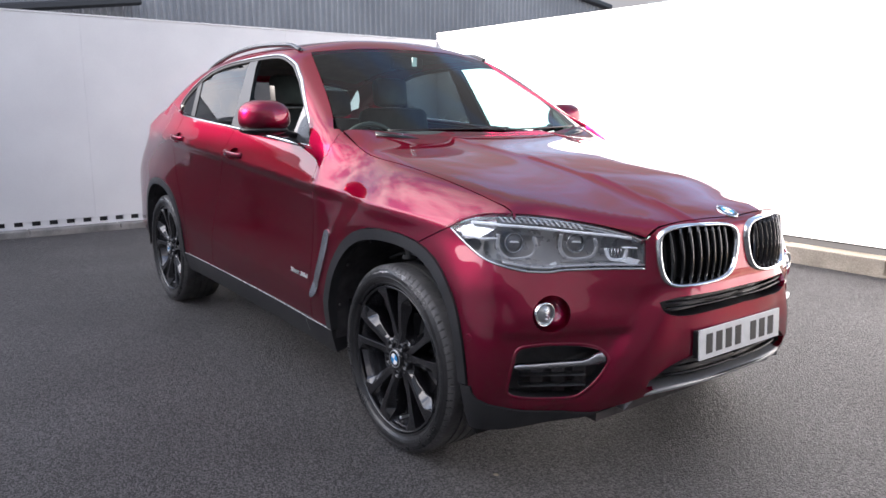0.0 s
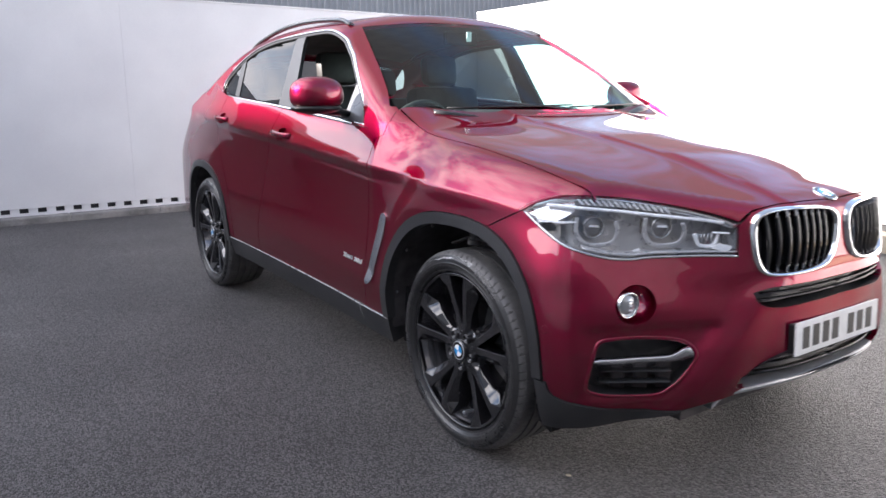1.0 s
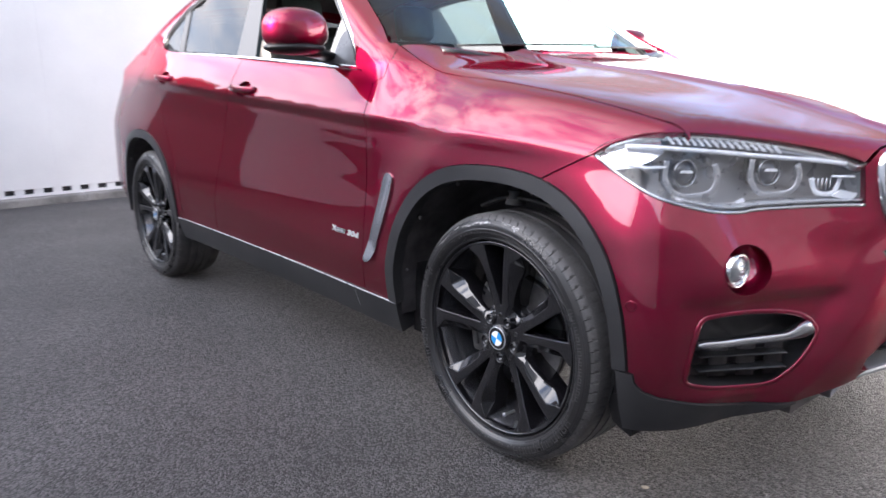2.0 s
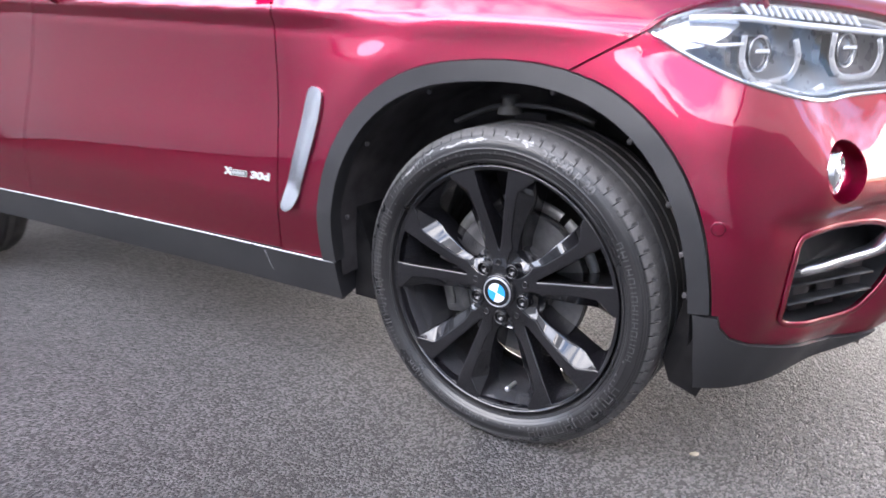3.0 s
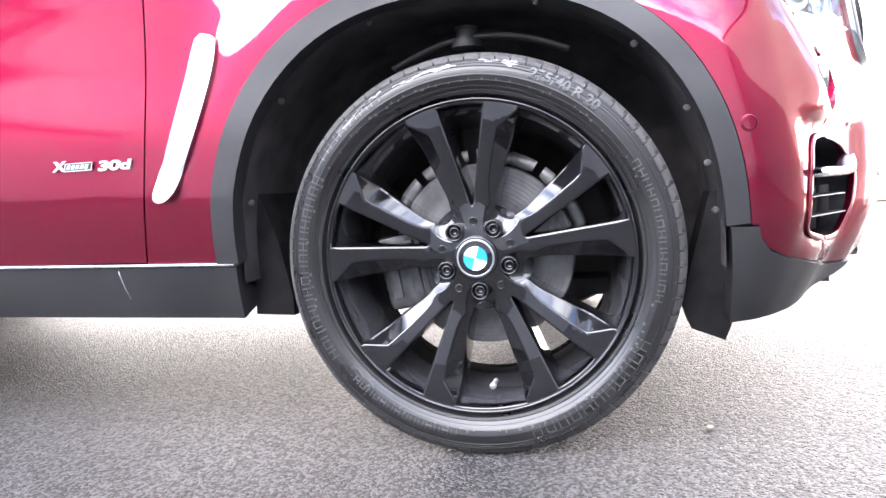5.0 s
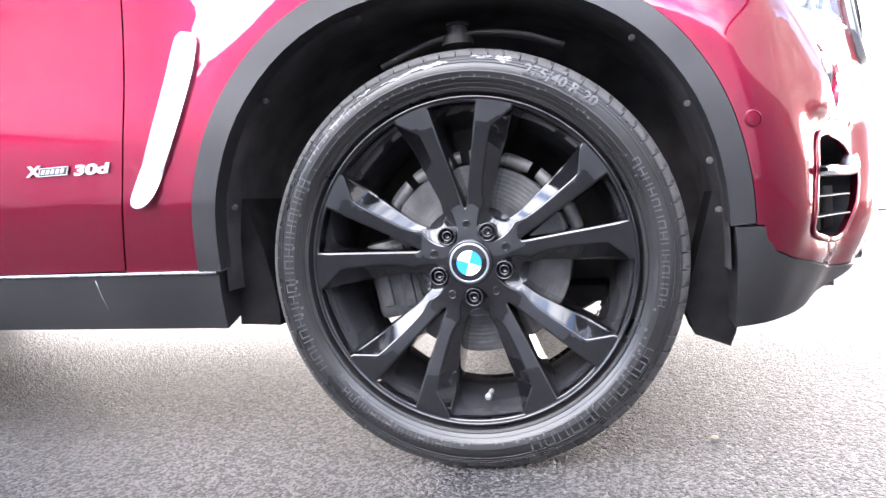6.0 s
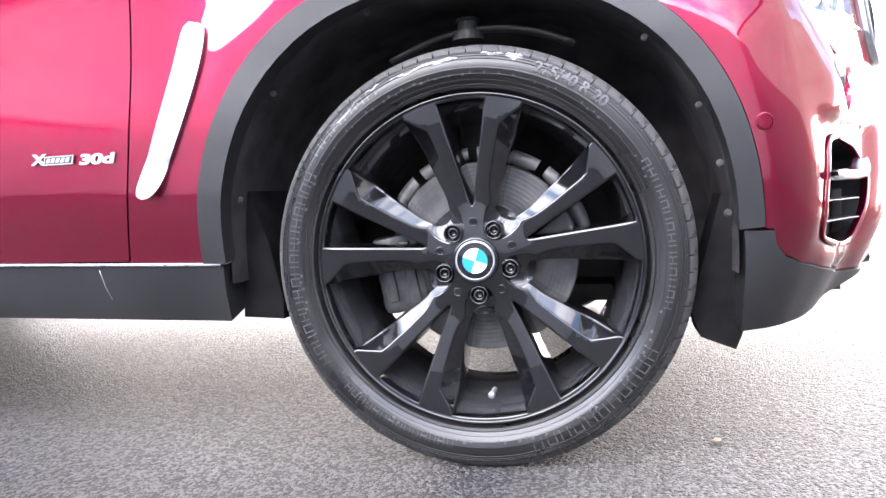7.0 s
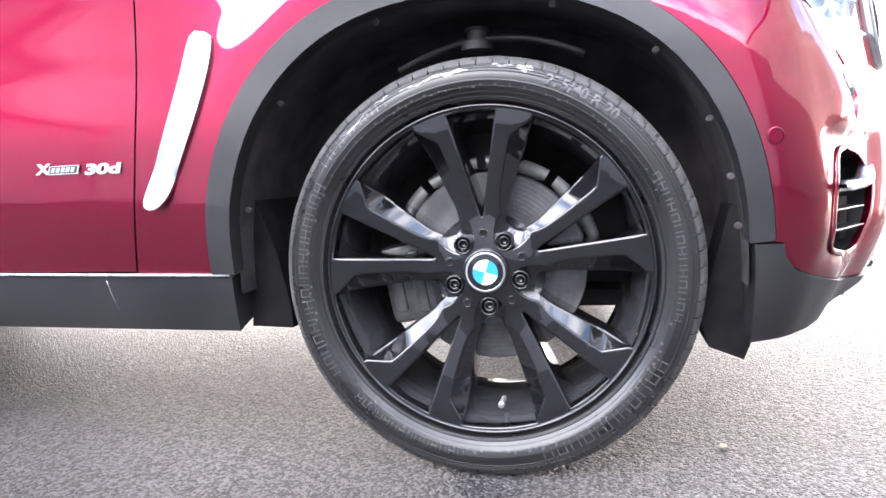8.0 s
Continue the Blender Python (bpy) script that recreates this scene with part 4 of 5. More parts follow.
lamp_disc("fog_lamp", (0.634, -0.765, 0.656), (0.995, -0.06, 0), 0.040, car, material("fog_lamp_glass", (0.40, 0.42, 0.43), 0.14, 0.6), CHROME, deep=0.05)
for z in (-0.014, 0.0, 0.014):
    for flip in (1, -1):
        part("reflector_rib", box((0.622, -0.004, -0.002), (0.648, 0.004, 0.002)), LAMP_WHITE, car).matrix_basis = pose(0, -0.765 * flip, 0.656 + z)

# headlamps
lamp_line = spline(lamp_top, 0.02) + spline(lamp_low, 0.02)
lamp_skin = skin("headlamp_lens", lower_body, lamp_line, FRONT, LENS, car, gap=0.03, lip=0.008, label="clear headlamp lens")
for ob in lamp_skin:
    ob.visible_shadow = False
lamp_edge = settle(lower_body, lamp_line, FRONT)[0]
plug("headlamp", lamp_edge, (-0.9, 0.45, 0.0), 0.11, LAMP_INSIDE, car)
tip = [(0.352, -0.93, 0.918), (0.372, -0.914, 0.944), (0.415, -0.876, 0.960), (0.462, -0.832, 0.968), (0.472, -0.838, 0.932), (0.458, -0.868, 0.912), (0.430, -0.895, 0.894), (0.392, -0.920, 0.888)]
skin("lamp_reflector", lower_body, tip, FRONT, LAMP_MIRROR, car, gap=0.02, lip=0.0, raised=-0.024, joint=0.0)
low_line = settle(lower_body, spline(lamp_low + [(0.34, -0.935, 0.922)], 0.02), FRONT, 0.001)[0]
both("headlamp_trim", *sweep(low_line, 0.006, 0.008, False, (0, 0, 1)), CHROME, car)
LAMP_OUT = Vector((0.795, -0.607, 0.0))


def slab(points, thick):
    """A flat piece of a few corners with some thickness behind it."""
    front = [Vector(p) for p in points]
    n = len(front)
    verts = front + [p - LAMP_OUT * thick for p in front]
    return verts, [tuple(range(n)), tuple(range(n, 2 * n))[::-1]] + [(i, n + i, n + (i + 1) % n, (i + 1) % n) for i in range(n)]


for c in ((0.474, -0.765, 0.877), (0.604, -0.595, 0.878)):
    lamp_disc("projector", c, (0.93, -0.36, 0), 0.034, car, deep=0.05)
    c = Vector(c) + LAMP_OUT * 0.016
    along = Vector((0.607, 0.795, 0))
    both("projector_bar", *slab([c - along * 0.016 + Vector((0, 0, 0.003)), c - along * 0.012 + Vector((0, 0, 0.009)), c + along * 0.014 + Vector((0, 0, 0.008)), c + along * 0.018 + Vector((0, 0, 0.002))], 0.004), LAMP_WHITE, car, False)
# hexagonal light guides round the projectors, each with painted shadow on its outer side
for line in (((0.462, -0.825, 0.912), (0.462, -0.825, 0.861), (0.484, -0.796, 0.826), (0.527, -0.739, 0.830), (0.540, -0.722, 0.865), (0.535, -0.729, 0.902)), ((0.592, -0.654, 0.912), (0.591, -0.655, 0.862), (0.610, -0.631, 0.827), (0.653, -0.575, 0.831), (0.666, -0.558, 0.865), (0.662, -0.563, 0.898))):
    both("lamp_bracket", *sweep(spline(line, 0.006), 0.014, 0.0032, False, tuple(LAMP_OUT)), LAMP_INSIDE, car)
    side = [Vector(p) for p in line[:3]]
    back = [p - Vector((0.607, 0.795, 0)) * 0.012 for p in side]
    # black slab stands in for the shadow beside the projector
    both("lamp_shade", *slab([side[0], side[1], side[2], back[2], back[1], back[0]], 0.02), BLACK, car, False)
both("small_lamp", *sweep(spline([(0.681, -0.528, 0.862), (0.692, -0.513, 0.826), (0.718, -0.480, 0.826), (0.726, -0.469, 0.862)], 0.005), 0.012, 0.004, False, tuple(LAMP_OUT)), LAMP_WHITE, car)
for k in range(5):
    c = Vector((0.690, -0.518, 0.845)).lerp(Vector((0.716, -0.484, 0.845)), k / 4) - LAMP_OUT * 0.012
    both("lamp_rib", *sweep([c + Vector((0, 0, -0.016)), c + Vector((0, 0, 0.016))], 0.0045, 0.010, False, tuple(LAMP_OUT)), LAMP_RING, car)
both("lamp_blade", *sweep([(0.715, -0.484, 0.866), (0.732, -0.462, 0.866), (0.746, -0.443, 0.865)], 0.02, 0.005), LAMP_WHITE, car)
both("lamp_blade", *sweep([(0.383, -0.919, 0.907), (0.424, -0.865, 0.895), (0.456, -0.823, 0.897)], 0.02, 0.007), LAMP_WHITE, car)
both("lamp_plate", *slab([(0.718, -0.490, 0.817), (0.733, -0.470, 0.833), (0.759, -0.436, 0.823), (0.750, -0.448, 0.803)], 0.006), LAMP_WHITE, car, False)
both("lamp_plate", *slab([(0.569, -0.685, 0.806), (0.583, -0.667, 0.816), (0.587, -0.661, 0.800)], 0.006), LAMP_WHITE, car, False)
shelf = settle(lower_body, spline([(p[0], p[1], p[2] + 0.010) for p in lamp_low[:6]], 0.02), FRONT, -0.035)[0]
both("lamp_shelf", *sweep(shelf, 0.06, 0.010), LAMP_INSIDE, car)
brow = settle(lower_body, spline([(p[0] - 0.010, p[1] + 0.004, p[2] - 0.014) for p in lamp_top[1:]], 0.02), FRONT, -0.030)[0]
both("eyebrow_panel", *sweep(brow, 0.040, 0.026), LAMP_RING, car)
guide = settle(lower_body, spline([(0.405, -0.893, 0.946), (0.451, -0.839, 0.944), (0.530, -0.736, 0.932), (0.608, -0.634, 0.919), (0.698, -0.516, 0.905), (0.740, -0.460, 0.896)], 0.02), FRONT, -0.012)[0]
both("eyebrow_light", *sweep(guide, 0.016, 0.011), LAMP_WHITE, car, True, "white light strip over the headlamp")
comb = spline([(0.472, -0.823, 0.960), (0.515, -0.767, 0.955), (0.562, -0.706, 0.948), (0.608, -0.645, 0.940), (0.651, -0.589, 0.931)], 0.004)
comb = settle(lower_body, comb[:: max(1, len(comb) // 15)], FRONT, -0.009)[0]
for a, b in zip(comb[:-1], comb[1:]):
    run = (b - a) * 0.42
    rise = Vector((0, 0, 0.0085)) - (b - a) * 0.45
    both("light_rib", *slab([a - rise, a + run - rise, a + run + rise, a + rise], 0.006), LAMP_WHITE, car, False)

# emblem: plain quartered disc
def roundel(parent, m, radius, core=0.6, rim=CHROME):
    turn = [(radius, 0.004), (radius, -0.001), (radius * 0.93, -0.003), (radius * 0.9, -0.002)]
    v, f = revolve(turn, 40)
    raw("emblem_rim", [m @ Vector(p) for p in v], f, rim, parent, True)
    v, f = revolve([(radius * 0.9, -0.0022), (radius * core, -0.003)], 40)
    raw("emblem_ring", [m @ Vector(p) for p in v], f, GLOSS_BLACK, parent, True)
    for q in range(4):
        verts = [(0, -0.0034, 0)] + [(radius * core * math.cos(a), -0.0032, radius * core * math.sin(a)) for a in np.linspace(q * math.pi / 2, (q + 1) * math.pi / 2, 10)]
        raw("emblem_quarter", [m @ Vector(p) for p in verts], [(0, i, i + 1) for i in range(1, 10)], BLUE if q % 2 else WHITE, parent)


spot, facing = settle(lower_body, [(0.80, 0.0, 1.0)], DOWN)
roundel(car, Matrix.Translation(spot[0] + facing[0] * 0.002) @ facing[0].to_track_quat("-Y", "Z").to_matrix().to_4x4(), 0.041)

# side: gill, badge, handles, parking sensor
gill = spline([(-0.519, -1, 0.807), (-0.499, -1, 0.814), (-0.483, -1, 0.807), (-0.477, -1, 0.793), (-0.487, -1, 0.739), (-0.518, -1, 0.650), (-0.557, -1, 0.559), (-0.580, -1, 0.513), (-0.601, -1, 0.496), (-0.617, -1, 0.498), (-0.621, -1, 0.513), (-0.605, -1, 0.562), (-0.578, -1, 0.638), (-0.546, -1, 0.729)], 0.012, True)
for blade in skin("side_gill", lower_body, gill, SIDE, SATIN, car, gap=0.014, lip=0.010, raised=0.004, joint=0.0, label="satin silver air outlet blade"):
    # the trailing edge stands a little proud, and the blade turns down towards its foot
    for v in blade.data.vertices:
        across = (v.co.x + 0.553 - 0.39 * (v.co.z - 0.65)) / 0.03
        v.co.y += math.copysign(0.004 * across - 0.22 * max(0.0, 0.57 - v.co.z), v.co.y)


def lettering(text, size, mat, parent, place_at, name="letters", thick=0.001, bold=0.0):
    cu = bpy.data.curves.new("text", "FONT")
    cu.body, cu.size, cu.extrude, cu.align_x, cu.offset = text, size, thick, "CENTER", bold
    tmp = bpy.data.objects.new("text", cu)
    scene.collection.objects.link(tmp)
    me = bpy.data.meshes.new_from_object(tmp.evaluated_get(bpy.context.evaluated_depsgraph_get()))
    verts, faces = [tuple(v.co) for v in me.vertices], [tuple(p.vertices) for p in me.polygons]
    bpy.data.objects.remove(tmp)
    bpy.data.curves.remove(cu)
    bpy.data.meshes.remove(me)
    return raw(name, [place_at(*v) for v in verts], faces, mat, parent)


def on_door(side):
    def at(px, py, pz, x0, z0, lean=0.25):
        x, z = x0 + (px + lean * py), z0 + py
        a = float(half_width(np.array([x]), np.array([z]))[0]) + 0.003 + pz
        return (x if side < 0 else 2 * x0 - x, a * side, z)
    return at


for side in (-1, 1):
    at = on_door(side)
    lettering("30d", 0.0265, BADGE, car, lambda a, b, c: at(a * 1.95, b, c, -0.715, 0.568), "engine_badge", 0.0015, 0.0010)
    def plaque(name, boxes, mat, proud):
        verts, faces = [], []
        for x0, x1, z0, z1 in boxes:
            base = len(verts)
            for c in (0, proud):
                verts += [at(0, 0, c, x, z) for x, z in ((x0, z0), (x1, z0), (x1 + 0.004, z1), (x0 + 0.004, z1))]
            faces += [tuple(base + i for i in f) for f in ((4, 5, 6, 7), (0, 1, 5, 4), (1, 2, 6, 5), (2, 3, 7, 6), (3, 0, 4, 7))]
        raw(name, verts, faces, mat, car)

    plaque("badge_plaque", [(-0.833, -0.768, 0.5700, 0.5865)], BLACK, 0.002)
    plaque("badge_frame", [(-0.833, -0.768, 0.5700, 0.5716), (-0.833, -0.768, 0.5849, 0.5865), (-0.8335, -0.832, 0.5700, 0.5860), (-0.7695, -0.768, 0.5700, 0.5860)], BADGE, 0.003)
    plaque("badge_bar", [(x, x + 0.0072, 0.5742, 0.5826) for x in (-0.8275, -0.8165, -0.8055, -0.7945, -0.7835)], BADGE, 0.003)
    for x0, x1 in ((-0.862, -0.838), (-0.838, -0.862)):
        pts = [(x0, 0.571), (x0 + 0.008, 0.571), (x1 + 0.012, 0.592), (x1 + 0.004, 0.592)]
        v = [at(0, 0, c, x, z) for c in (0, 0.003) for x, z in pts]
        raw("badge_stroke", v, [(4, 5, 6, 7), (0, 1, 5, 4), (1, 2, 6, 5), (2, 3, 7, 6), (3, 0, 4, 7)], BADGE, car)
for door, x0, z0 in ((front_doors, -1.60, 1.090), (rear_doors, -2.55, 1.150)):
    line = [Vector((x0 - 0.11 + 0.22 * s, -float(half_width(np.array([x0 - 0.11 + 0.22 * s]), np.array([z0]))[0]) - 0.028 * math.sin(math.pi * min(1, max(0, s))) ** 0.5, z0 + 0.012 * (0.5 - s))) for s in np.linspace(0, 1, 14)]
    a, b = both("door_handle", *sweep(line, 0.016, 0.030), PAINT, None)
    a.parent, b.parent = door[0], door[1]
    cup = settle(lower_body, HANDLE_CUPS[0 if x0 > -2 else 1], SIDE)[0]
    a, b = plug("handle_cup", cup, SIDE, 0.022, PAINT, None)
    a.parent, b.parent = door[0], door[1]
spot, facing = settle(lower_body, [(0.476, -1, 0.572)], SIDE)
for flip in (1, -1):
    c, nn = Vector((spot[0].x, spot[0].y * flip, spot[0].z)), Vector((facing[0].x, facing[0].y * flip, facing[0].z))
    m = Matrix.Translation(c) @ nn.to_track_quat("-Y", "Z").to_matrix().to_4x4()
    v, f = revolve([(0.0145, 0.004), (0.0145, -0.0006), (0.0128, -0.0012), (0.0120, 0.0008), (0.0112, -0.0008), (0.0001, -0.0011)], 28)
    raw("parking_sensor", [m @ Vector(p) for p in v], f, PAINT, car, False)

# door mirrors
for flip in (-1, 1):
    bm = bmesh.new()
    bmesh.ops.create_uvsphere(bm, u_segments=32, v_segments=20, radius=1)
    for v in bm.verts:
        x, y, z = v.co
        sx = 0.09 if x > 0 else 0.055
        v.co = Vector((math.copysign(abs(x) ** 0.8, x) * sx, math.copysign(abs(y) ** 0.75, y) * 0.120, math.copysign(abs(z) ** 0.75, z) * (0.085 if z > 0 else 0.060)))
        v.co.x -= 0.10 * abs(v.co.y + 0.0) * (1 if v.co.y < 0 else 0.25)
    shell = part("mirror_housing", bm, PAINT, car, "red door mirror housing", True, 180)
    shell.matrix_basis = pose(-0.935 if flip < 0 else -1.0, 1.055 * flip if flip < 0 else 0.985, 1.287) @ Matrix.Diagonal((1, -flip, 1, 1))
    bm = bmesh.new()
    bmesh.ops.create_uvsphere(bm, u_segments=24, v_segments=14, radius=1)
    for v in bm.verts:
        x, y, z = v.co
        v.co = Vector((x * 0.085, y * 0.118, -0.052 + z * 0.026))
        v.co.x -= 0.08 * abs(v.co.y)
    base = part("mirror_base", bm, BLACK, shell, "black mirror base", True, 180)
    foot = [Vector((-0.01, 0.02, -0.06)), Vector((-0.03, 0.10, -0.068)), Vector((-0.05, 0.19, -0.085))]
    raw("mirror_foot", *sweep(foot, 0.09, 0.035, False, (0, 0, 1)), BLACK, shell, True)

# wipers
for y0, y1 in ((-0.62, 0.02), (-0.02, 0.60)):
    line = settle(cabin, [(-0.5, y0 + (y1 - y0) * s, 1.236 + 0.010 * s) for s in np.linspace(0, 1, 10)], (-1, 0, 0), 0.008)[0]
    raw("wiper", *sweep(line, 0.007, 0.008), BLACK, car, True)
cowl = settle(lower_body, [(-0.52 - 0.30 * (y / 0.8) ** 2 * 0.6, y, 1.2) for y in np.linspace(-0.66, 0.66, 24)], DOWN)[0]
raw("cowl_panel", *sweep([p - Vector((-0.03, 0, 0.032)) for p in cowl], 0.13, 0.03), BLACK, car, True)

# ---- wheels ----
def polar(r, a):
    return (r * math.cos(a), r * math.sin(a))


def face_depth(r):
    return float(Curve((0.0, 0.014), (0.05, 0.016), (0.09, 0.022), (0.15, 0.016), (0.22, 0.006), (0.262, 0.0025), (0.275, 0.0022))(r))


def window_line(angle, kind, extra=0.0):
    """One opening of the wheel, as points in its plane: 'narrow' wedge inside a spoke pair, 'wide' between pairs."""
    pts = []
    if kind == "narrow":
        tip, end, half = 0.097, 0.270, 0.042
        for s in np.linspace(0, 1, 12):
            r = tip + (end - tip) * s
            pts.append((r, -(0.003 + (half - 0.003) * s)))
        for s in np.linspace(-1, 1, 8)[1:-1]:
            pts.append((end + 0.004 * (1 - s * s), s * half))
        for s in np.linspace(1, 0, 12):
            r = tip + (end - tip) * s
            pts.append((r, 0.003 + (half - 0.003) * s))
        pts.append((tip - 0.004, 0))
    else:
        end, half = 0.2675, 0.066
        grow = lambda r: np.interp(r, (0.085, 0.098, 0.115, 0.15, 0.207, 0.220, 0.262), (0.006, 0.010, 0.015, 0.021, 0.028, 0.028, 0.0))
        wide = Curve((0.098, 0.0205), (0.115, 0.029), (0.15, 0.0385), (0.21, 0.053), (0.2675, 0.066))
        side = []
        for r in (0.098, 0.106, 0.115, 0.128, 0.142, 0.156, 0.170, 0.184, 0.197, 0.204, 0.209, 0.215, 0.220, 0.226, 0.236, 0.246, 0.254, 0.261, 0.2675):
            side.append((r, float(wide(r)) + extra * float(grow(r))))
        pts += [(r, -w) for r, w in side]
        for s in np.linspace(-1, 1, 10)[1:-1]:
            pts.append((end + 0.0070 * (1 - s * s), s * half))
        pts += [(r, w) for r, w in side[::-1]]
        for s in np.linspace(90, -90, 17)[1:-1]:
            s = radians(s)
            pts.append((0.098 - (0.014 + 0.038 * extra) * math.cos(s), math.sin(s) * (0.0205 + extra * 0.011)))
    c, s_ = math.cos(angle), math.sin(angle)
    return [(u * c - w * s_, u * s_ + w * c) for u, w in pts]


NUT_ANGLE = radians(-87)
WEDGE, OPEN = [NUT_ANGLE + radians(36 + 72 * k) for k in range(5)], [NUT_ANGLE + radians(72 * k) for k in range(5)]


def build_wheel():
    """One wheel about the origin, its outer face towards -y: the alloy and the parts on it."""
    loops0 = [window_line(a, "narrow") for a in WEDGE] + [window_line(a, "wide", 1.0) for a in OPEN]
    loops1 = [window_line(a, "narrow") for a in WEDGE] + [window_line(a, "wide", 0.0) for a in OPEN]
    outer = [polar(0.2785, a) for a in np.linspace(0, 2 * math.pi, 120, endpoint=False)]
    pts, tris = fill(outer, [shrink(l, -0.0030) for l in loops0], 0.012)
    verts = [(x, face_depth(math.hypot(x, z)), z) for x, z in pts]
    faces = []
    for t in tris:
        a, b, c = (np.array(verts[i]) for i in t)
        faces.append(tuple(t) if np.cross(b - a, c - a)[1] < 0 else tuple(t)[::-1])
    for l0, l1, wide in zip(loops0, loops1, [False] * 5 + [True] * 5):
        n = len(l0)
        base = len(verts)
        flat = [0.0] * n
        # a plane facet leads from the rounded edge of the spoke down to the opening
        wide_at = np.array([math.dist(p, q) for p, q in zip(l0, l1)])
        reach = np.array([math.hypot(*p) for p in l0])
        fall = np.interp(reach, (0.10, 0.16, 0.20, 0.215), (0.34, 0.40, 0.62, 0.90)) * wide_at
        far = np.clip(wide_at / 0.007, 0, 1)[:, None]
        rows = [(shrink(l0, -0.0030), flat, 0.0), (shrink(l0, -0.0012), flat, 0.0004), (shrink(l0, 0.0004), flat, 0.0014), (shrink(l0, 0.0012), flat, 0.0034)]
        if wide:
            rows += [(shrink(l1, 0.0014 - 0.0038 * far), fall, 0.0040), (shrink(l1, 0.0018 - 0.0026 * far), fall, 0.0048), (shrink(l1, 0.0022 - 0.0014 * far), fall, 0.0062), (shrink(l1, 0.0026 - 0.0014 * far), fall, 0.0080)]
        rows += [(shrink(l1, 0.0045), fall, 0.022), (shrink(l1, 0.0045), flat, 0.082)]
        for line, drop, deep in rows:
            verts += [(x, face_depth(math.hypot(x, z)) + deep + d, z) for (x, z), d in zip(line, drop)]
        for r in range(len(rows) - 1):
            for i in range(n):
                j = (i + 1) % n
                faces.append((base + r * n + i, base + r * n + j, base + (r + 1) * n + j, base + (r + 1) * n + i))
    wheel = raw("wheel", verts, faces, RIM, None, False, None, "gloss black five double-spoke alloy wheel")
    bm = bmesh.new()
    bm.from_mesh(wheel.data)
    bmesh.ops.remove_doubles(bm, verts=bm.verts, dist=0.0002)
    bmesh.ops.recalc_face_normals(bm, faces=bm.faces)
    for f in bm.faces:
        f.smooth = True
    for e in bm.edges:
        if len(e.link_faces) != 2 or e.calc_face_angle(0) > radians(28):
            e.smooth = False
    bm.to_mesh(wheel.data)
    bm.free()
    # let the broad faces rule the shading, so that facets stay plane and edges round
    wheel.modifiers.new("broad_faces", "WEIGHTED_NORMAL").keep_sharp = True
    wheel.data = bpy.data.meshes.new_from_object(wheel.evaluated_get(bpy.context.evaluated_depsgraph_get()))
    wheel.modifiers.clear()
    v, f = revolve([(0.275, 0.008), (0.2775, 0.002), (0.279, -0.001), (0.2815, -0.0022), (0.2838, 0.000), (0.2842, 0.014)], 120)
    raw("rim_lip", v, f, RIM, wheel, True)
    v, f = revolve([(0.2775, 0.004), (0.2750, 0.010), (0.2700, 0.022), (0.2630, 0.040), (0.2560, 0.064), (0.2490, 0.095), (0.242, 0.13), (0.238, 0.19), (0.262, 0.24), (0.285, 0.25)], 96)
    raw("barrel", v, f, BARREL, wheel, True)
    v, f = revolve([(0.0001, 0.060), (0.09, 0.058), (0.10, 0.052)], 48)
    raw("hub_back", v, f, BARREL, wheel, True)
    # tyre
    prof = [(0.281, 0.014), (0.2868, 0.006), (0.290, -0.004), (0.295, -0.006), (0.2965, -0.0045), (0.305, -0.0105), (0.3065, -0.0120), (0.314, -0.0150), (0.321, -0.0165), (0.3225, -0.0155), (0.330, -0.0150), (0.337, -0.0130), (0.3385, -0.0118), (0.344, -0.0088), (0.349, -0.0050), (0.3545, 0.0005), (0.3590, 0.0065), (0.3625, 0.014), (0.3640, 0.024)]
    tread = [(0.3642, 0.045), (0.3642, 0.062), (0.357, 0.0625), (0.357, 0.0715), (0.3644, 0.072), (0.3645, 0.105), (0.357, 0.1055), (0.357, 0.1155), (0.3645, 0.116), (0.3645, 0.15), (0.357, 0.1505), (0.357, 0.1605), (0.3644, 0.161), (0.3642, 0.195), (0.357, 0.1955), (0.357, 0.2045), (0.3640, 0.205), (0.3620, 0.235), (0.352, 0.258), (0.325, 0.268), (0.29, 0.26), (0.287, 0.245)]
    prof = prof + tread
    blocks = 80

    def sipe(a, r, s):
        if r < 0.3485 or s > 0.06:
            return r, s
        k = (a * blocks / (2 * math.pi) - 6.0 * max(0, s)) % 1.0
        return (r - 0.0036, s + 0.0044) if k < 0.06 else (r, s)

    turn = [2 * math.pi * (i + o) / blocks for i in range(blocks) for o in (0.0, 0.05, 0.068, 0.3, 0.5, 0.7, 0.88, 0.985)]
    v, f = revolve(prof, 0, -0.3615, sipe, turn)
    tyre = raw("tyre", v, f, RUBBER, wheel, True, None, "black low-profile tyre with moulded sidewall marks")
    tyre.data.polygons.foreach_set("use_smooth", [abs(p.normal.y) < 2 for p in tyre.data.polygons])
    tyre.data.materials.append(TREAD)
    tyre.data.polygons.foreach_set("material_index", [1 if math.hypot(p.center.x, p.center.z) > 0.3515 else 0 for p in tyre.data.polygons])
    bm = bmesh.new()
    bm.from_mesh(tyre.data)
    for e in bm.edges:
        if len(e.link_faces) == 2 and e.calc_face_angle(0) > radians(24):
            e.smooth = False
    bm.to_mesh(tyre.data)
    bm.free()
    # sidewall markings
    side_y = Curve(*[(r, y) for r, y in prof[5:16]])

